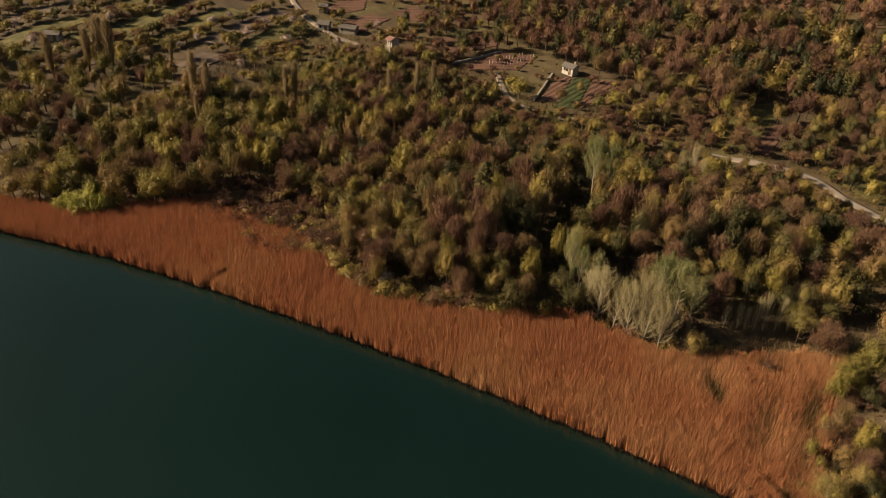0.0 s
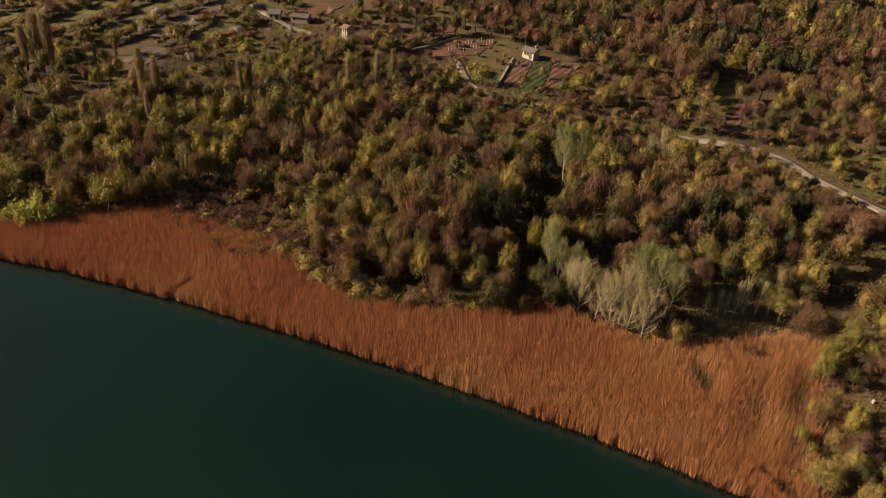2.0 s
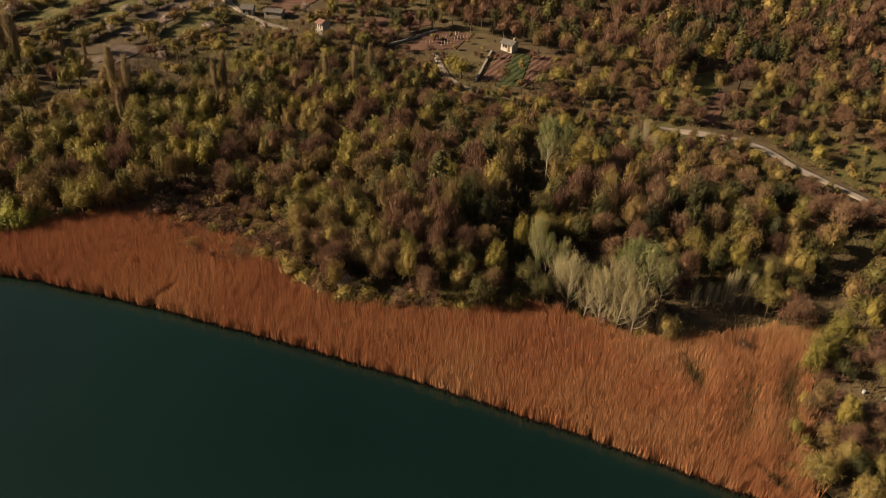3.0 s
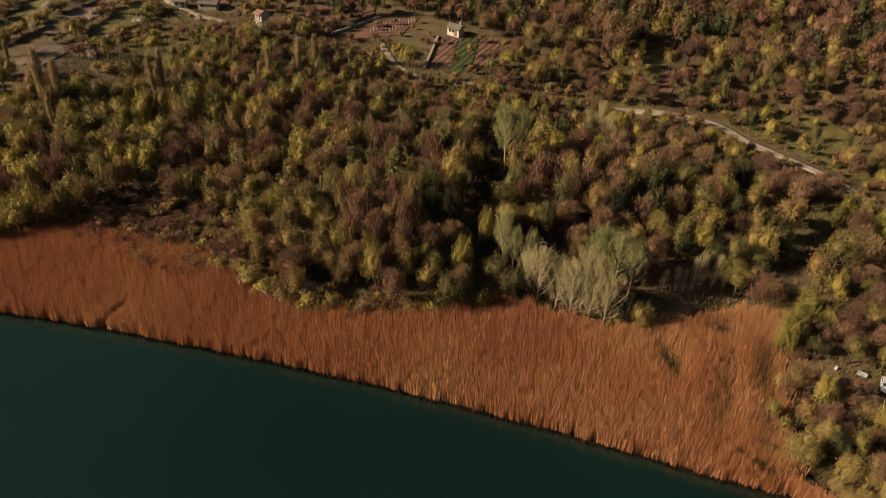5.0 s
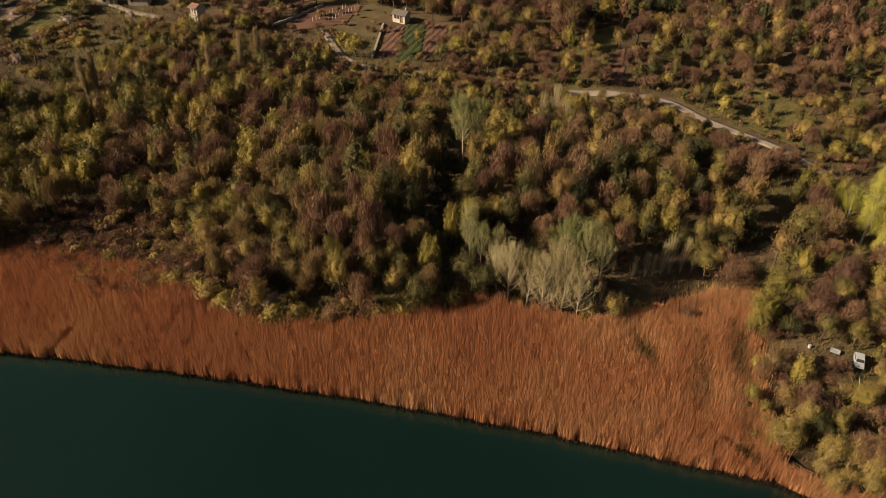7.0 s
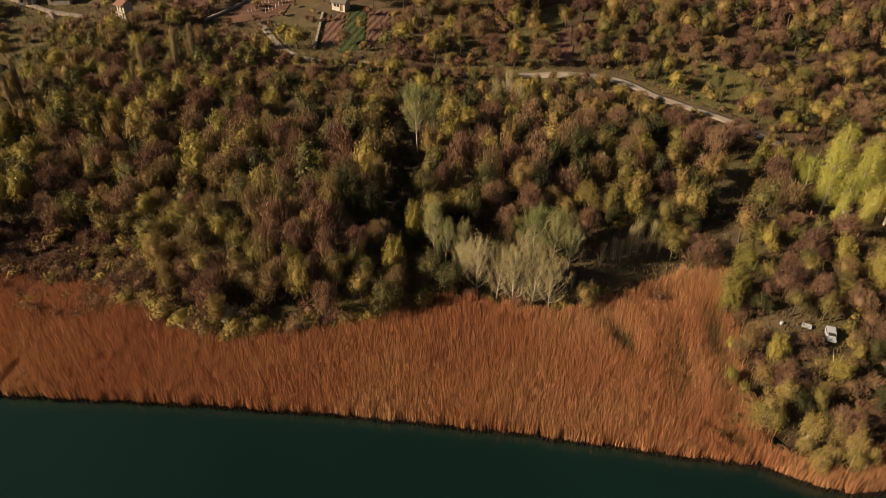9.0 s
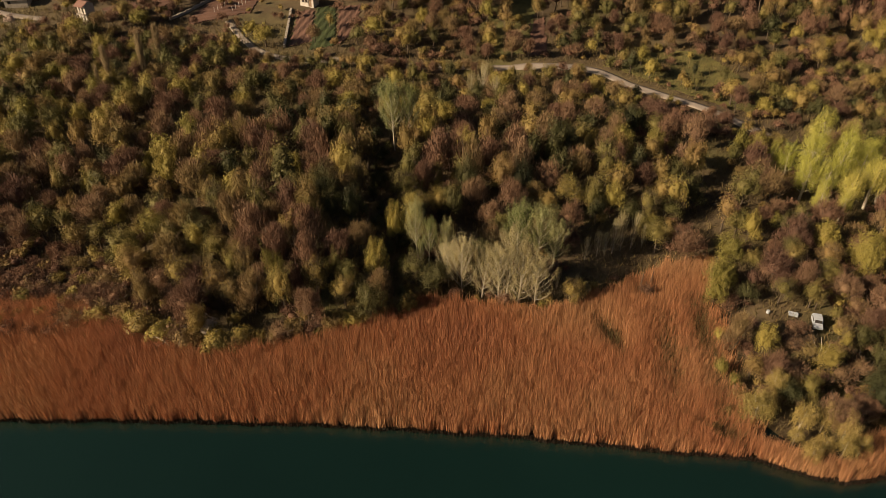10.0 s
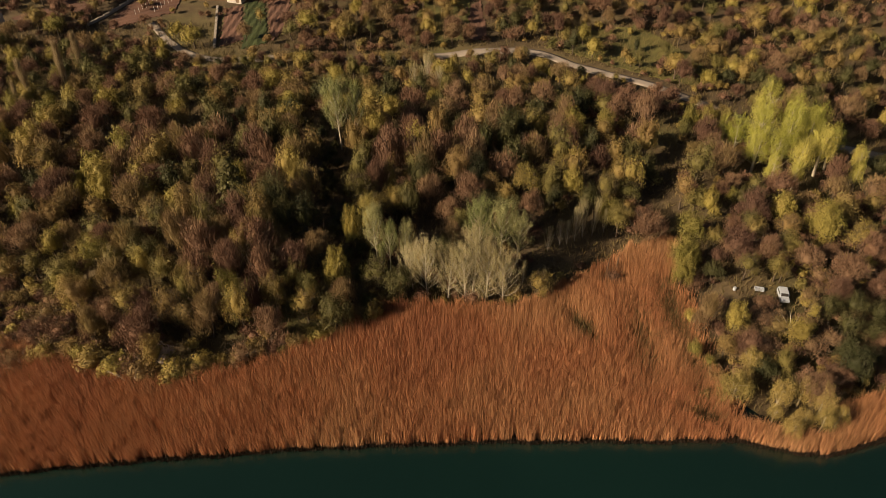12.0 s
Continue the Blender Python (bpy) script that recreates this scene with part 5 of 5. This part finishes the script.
def hut(x, y, turn, length, depth, eaves, rise, wall_mat, roof_mat, label, name="hut", chimney=False, windows=1):
    root = tagged(new(name), label, "building")
    root.matrix_basis = pose(x, y, float(land(x, y)) - 0.15, 0, 0, turn)
    t = 0.25
    holes = [(length * 0.62, 0.15, length * 0.62 + 0.85, 2.05)] + [(length * (0.14 + 0.24 * k), 1.0, length * (0.14 + 0.24 * k) + 0.7, 1.8) for k in range(windows)]
    holes = [h for h in holes if h[3] < eaves]
    part("wall", wall_panel(length, eaves, t, holes), wall_mat, root)
    placed(part("wall", wall_panel(length, eaves, t, []), wall_mat, root), 0, depth - t)
    for px in (0, length - t):
        w = part("wall", a_box(0, t, 0, t, depth - t, eaves), wall_mat, root)
        placed(w, px, 0)
        g = part("gable", gable_end(depth, eaves, rise, t), wall_mat, root)
        placed(g, px, 0)
    part("roof", gable_roof(length, depth, eaves, rise, 0.3, 0.12), roof_mat, root)
    for k, h in enumerate(holes):
        if h[1] < 0.5:
            part("door", a_box(h[0], 0.12, h[1], h[2], 0.17, h[3]), TIMBER, root, "weathered plank door")
        else:
            win = part("window", wall_panel(h[2] - h[0], h[3] - h[1], 0.06, [(0.07, 0.07, h[2] - h[0] - 0.07, h[3] - h[1] - 0.07)]), TIMBER, root, "small framed window")
            placed(win, h[0], 0.08, h[1])
            part("pane", a_box(0.07, 0.02, 0.07, h[2] - h[0] - 0.07, 0.035, h[3] - h[1] - 0.07), DARKNESS, win, "dark glass pane")
    if chimney:
        part("chimney", a_box(length * 0.75, depth * 0.5 + 0.2, eaves + rise * 0.4, length * 0.75 + 0.4, depth * 0.5 + 0.6, eaves + rise + 0.7, bevel=0.02), CONCRETE, root)
    return root


hut(-63.8, 174.8, -14, 3.5, 2.7, 2.15, 0.7, PLASTER, SHEET, "small whitewashed cabin with a grey gabled roof", "cabin", True, 2)
hut(-136.6, 161.6, 20, 3.2, 2.6, 2.2, 0.8, PLASTER, SHEET, "small pale garden hut beside the track", "hut")
hut(-130.4, 163.6, 15, 5.0, 3.2, 2.0, 0.6, CONCRETE, SHEET, "low grey shed with a sheet roof", "shed")
hut(-144.2, 171.4, 25, 2.6, 2.4, 2.3, 0.6, PLASTER, SHEET, "little white hut by the gravel track", "hut")
hut(-191.0, 110.0, 30, 4.0, 2.6, 2.1, 0.6, PLASTER, SHEET, "pale shed among the orchard terraces", "shed")


def tower_house(x, y, turn):
    """Two storeys with a projecting slab and a red roof."""
    root = tagged(new("house"), "narrow two-storey plastered house with a red tiled roof", "building")
    root.matrix_basis = pose(x, y, float(land(x, y)) - 0.15, 0, 0, turn) @ Matrix.Diagonal((0.56, 0.60, 0.76, 1))
    L, D, t = 4.0, 4.4, 0.25
    for z0, z1, holes in ((0, 2.5, [(0.7, 0.9, 1.5, 1.7), (2.3, 0.2, 3.2, 2.1)]), (2.7, 5.0, [(0.6, 0.7, 1.5, 1.7), (2.2, 0.2, 3.1, 2.0)])):
        placed(part("wall", wall_panel(L, z1 - z0, t, holes), PLASTER, root), 0, 0, z0)
        placed(part("wall", wall_panel(L, z1 - z0, t, []), PLASTER, root), 0, D - t, z0)
        for px in (0, L - t):
            placed(part("wall", a_box(0, t, 0, t, D - t, z1 - z0), PLASTER, root), px, 0, z0)
        for h in holes:
            placed(part("door" if h[1] < 0.5 else "window", a_box(h[0], 0.14, h[1], h[2], 0.18, h[3]), DARKNESS, root), 0, 0, z0)
    part("slab", a_box(-0.2, -1.1, 2.5, L + 0.2, D, 2.7, bevel=0.02), CONCRETE, root, "projecting concrete balcony slab")
    for px in (0.0, L / 2 - 0.06, L - 0.12):
        part("post", a_box(px, -1.0, 2.7, px + 0.12, -0.88, 5.0), TIMBER, root)
        part("pillar", a_box(px, -1.0, 0, px + 0.14, -0.86, 2.5), CONCRETE, root)
    part("railing", a_box(0, -1.0, 3.5, L, -0.94, 3.58), TIMBER, root)
    roof = gable_roof(L, D + 1.0, 5.0, 0.9, 0.3, 0.14)
    bmesh.ops.translate(roof, vec=(0, -1.0, 0), verts=roof.verts)
    part("roof", roof, TILE_RED, root, "weathered red tiled roof")
    for px in (0, L - t):
        placed(part("gable", gable_end(D, 5.0, 0.75, t), PLASTER, root), px, 0)


tower_house(-110.4, 159.6, -18)


def garden_wall(line, label):
    bm = bmesh.new()
    for (x0, y0), (x1, y1) in zip(line, line[1:]):
        n = max(1, int(math.hypot(x1 - x0, y1 - y0) / 2))
        for k in range(n):
            a, b = k / n, (k + 1) / n
            p, q = Vector((x0 + (x1 - x0) * a, y0 + (y1 - y0) * a)), Vector((x0 + (x1 - x0) * b, y0 + (y1 - y0) * b))
            m = (p + q) / 2
            made = bmesh.ops.create_cube(bm, size=1, matrix=pose(m.x, m.y, float(land(m.x, m.y)) + 0.2, 0, 0, math.degrees(math.atan2(q.y - p.y, q.x - p.x))) @ Matrix.Diagonal(((q - p).length - 0.01, 0.5, 0.7, 1)))
    return tagged(part("garden_wall", bm, CONCRETE, None), label, "wall", kind="structure")


garden_wall([(-65.4, 172.4), (-62.2, 154.2)], "low pale concrete wall beside the soil bed")
garden_wall([(-91.5, 164), (-83.4, 177.6)], "low dark boundary wall of the vineyard")


def stake(x, y, root):
    return placed(part("stake", stake.mesh, WHITE, root), x, y, float(land(x, y)))


stake.mesh = mesh_of("stake", *tube([(0, 0, -0.3), (0, 0, 0.7), (0, 0, 1.35)], [0.05, 0.045, 0.04], 5), WHITE)
for k, (x0, y0, x1, y1, n) in enumerate([(-82.5, 168.5, -77.5, 178.6, 11), (-78.6, 169.6, -74.4, 179.2, 10)]):
    row = tagged(new("vine_row"), "row of pale vineyard stakes on red soil", "stakes", "vineyard rows")
    for i in range(n):
        stake(x0 + (x1 - x0) * i / (n - 1), y0 + (y1 - y0) * i / (n - 1), row)

# ---------------------------------------------------------------- things in the shore clearing
def parked_car(x, y, turn):
    root = tagged(new("car"), "small white hatchback car parked on rough grass among shrubs", "car")
    root.matrix_basis = pose(x, y, float(land(x, y)) + 0.05, 0, 0, turn) @ Matrix.Diagonal((0.62, 0.70, 0.72, 1))
    prof = [(-1.9, 0.35), (1.75, 0.35), (1.95, 0.55), (1.90, 0.88), (0.85, 1.06), (0.25, 1.55), (-1.72, 1.60), (-1.95, 1.2), (-1.98, 0.6)]
    bm = bmesh.new()
    a, b = [bm.verts.new((px, -0.8, pz)) for px, pz in prof], [bm.verts.new((px, 0.8, pz)) for px, pz in prof]
    bm.faces.new(a)
    bm.faces.new(b[::-1])
    for k in range(len(prof)):
        bm.faces.new((a[k], a[(k + 1) % len(prof)], b[(k + 1) % len(prof)], b[k]))
    bmesh.ops.recalc_face_normals(bm, faces=bm.faces)
    bmesh.ops.bevel(bm, geom=bm.edges[:], offset=0.06, segments=2, affect="EDGES")
    part("body", bm, DUSTY, root)
    ws = bmesh.new()
    vs = [ws.verts.new(p) for p in ((0.79, -0.68, 1.12), (0.79, 0.68, 1.12), (0.32, 0.62, 1.50), (0.32, -0.62, 1.50))]
    ws.faces.new(vs)
    bmesh.ops.translate(ws, vec=(0.035, 0, 0.03), verts=ws.verts)
    bmesh.ops.solidify(ws, geom=ws.faces[:], thickness=0.02)
    part("windscreen", ws, DARKNESS, root, "dark windscreen")
    part("rear_window", a_box(-1.90, -0.6, 1.16, -1.80, 0.6, 1.48, bevel=0.01), DARKNESS, root, "dark rear window")
    for s in (-1, 1):
        part("side_window", a_box(-1.5, s * 0.803 - 0.012, 1.10, 0.45, s * 0.803 + 0.012, 1.42), DARKNESS, root, "dark side window")
        for px in (-1.25, 1.2):
            wheel = part("wheel", mesh_of("wheel", *tube([(px, s * 0.66, 0.3), (px, s * 0.7, 0.3), (px, s * 0.82, 0.3)], [0.29, 0.31, 0.29], 14), RUBBER), RUBBER, root)
            rim = bmesh.new()
            bmesh.ops.create_cone(rim, cap_ends=True, segments=14, radius1=0.19, radius2=0.17, depth=0.05, matrix=pose(px, s * 0.81, 0.3, 90))
            part("rim", rim, CONCRETE, wheel, "grey wheel rim")
    return root


parked_car(28.9, 80.2, 262)
plant("shrub", 31.4, 81.4, 2.6, 0.8)
plant("brush", 31.6, 79.4, 2.4, 0.7)
plant("half", 29.6, 83.4, 4.0, 0.8)


def trough(x, y, turn):
    root = tagged(new("trough"), "old white open trough lying in dry grass", "trough")
    root.matrix_basis = pose(x, y, float(land(x, y)) + 0.05, 0, 0, turn) @ Matrix.Diagonal((0.75, 0.65, 0.7, 1))
    bm = bmesh.new()
    for a in ((-0.8, -0.4, 0, 0.8, -0.3, 0.55), (-0.8, 0.3, 0, 0.8, 0.4, 0.55), (-0.8, -0.3, 0, -0.7, 0.3, 0.55), (0.7, -0.3, 0, 0.8, 0.3, 0.55), (-0.7, -0.3, 0, 0.7, 0.3, 0.1)):
        box(bm, *a)
    part("shell", bm, DUSTY, root)


trough(26.4, 81.9, 165)
barrel = tagged(new("barrel"), "small white plastic barrel in the dry grass", "barrel")
barrel.matrix_basis = pose(23.4, 82.4, float(land(23.4, 82.4)))
bb = bmesh.new()
bmesh.ops.create_cone(bb, cap_ends=True, segments=16, radius1=0.22, radius2=0.22, depth=0.5, matrix=pose(0, 0, 0.25))
bmesh.ops.bevel(bb, geom=[e for e in bb.edges if abs(e.verts[0].co.z - e.verts[1].co.z) < 0.01], offset=0.04, segments=2, affect="EDGES")
part("shell", bb, DUSTY, barrel)


def dead_limbs(name, x, y, limbs_list, label, pale=True):
    """Fallen or standing dead wood: each limb a tapered, bent tube."""
    root = tagged(new(name), label, "dead wood")
    root.matrix_basis = pose(x, y, float(land(x, y)))
    bark = PALE_BARK if pale else BARK
    for x0, y0, z0, x1, y1, z1, r in limbs_list:
        a, b = np.array([x0, y0, z0]), np.array([x1, y1, z1])
        m = (a + b) / 2 + np.array([0.08, -0.05, 0.12]) * np.linalg.norm(b - a)
        part("limb", mesh_of("limb", *tube([a, m, b], [r, r * 0.7, r * 0.2], 6), bark), bark, root)


dead_limbs("fallen_branch", -53.2, 68.6, [(0, 0, 0.2, -2.6, 0.3, 2.6, 0.10), (-1.2, 0.2, 1.6, -2.4, -0.6, 1.2, 0.06), (0.2, 0, 0.4, 1.2, -0.2, 2.9, 0.09), (-2.0, 0.2, 2.3, -3.2, 0.6, 1.8, 0.05), (0.6, 0, 1.8, 1.7, 0.3, 2.2, 0.04)], "bleached dead branches fallen over the reed edge")
dead_limbs("dead_shrub", 27.4, 74.4, [(0, 0, 0, -1.5, 0.8, 2.2, 0.07), (0, 0, 0, 1.4, 0.9, 2.4, 0.07), (0, 0, 0, 0.3, 1.4, 2.8, 0.08), (0, 0, 0.3, -0.7, 1.3, 2.5, 0.05), (0, 0, 0.3, 0.9, 0.1, 2.2, 0.05), (0, 0, 0, 2.0, 0.4, 1.4, 0.06)], "bare pale branches of a dead shrub fanning upward")
for px, py, ph in ((7.2, 87.2, 3.6), (8.7, 88.0, 3.4)):
    post = tagged(new("post"), "thin dark wooden post standing in the reeds", "post", "posts in the reeds")
    post.matrix_basis = pose(px, py, float(land(px, py)), 2, 3)
    part("shaft", mesh_of("shaft", *tube([(0, 0, -0.4), (0.02, 0, ph * 0.5), (0, 0.03, ph)], [0.07, 0.06, 0.05], 7), BARK), BARK, post)


def crate(x, y, turn):
    root = tagged(new("crate"), "broken slatted wooden crate under the willows", "crate")
    root.matrix_basis = pose(x, y, float(land(x, y)) + 0.6, 18, 8, turn)
    for k in range(4):
        part("slat", a_box(-0.75, -0.5 + 0.3 * k, 0.0, 0.75, -0.40 + 0.3 * k, 0.05), TIMBER, root)
    for cx in (-0.75, 0.67):
        for cy in (-0.5, 0.42):
            part("corner_post", a_box(cx, cy, 0.0, cx + 0.08, cy + 0.08, 0.7), TIMBER, root)
    for cy in (-0.54, 0.50):
        part("rail", a_box(-0.8, cy, 0.62, 0.8, cy + 0.05, 0.72), TIMBER, root)
    for cx in (-0.79, 0.75):
        part("rail", a_box(cx, -0.48, 0.62, cx + 0.05, 0.49, 0.72), TIMBER, root)


crate(17.5, 69.8, 25)
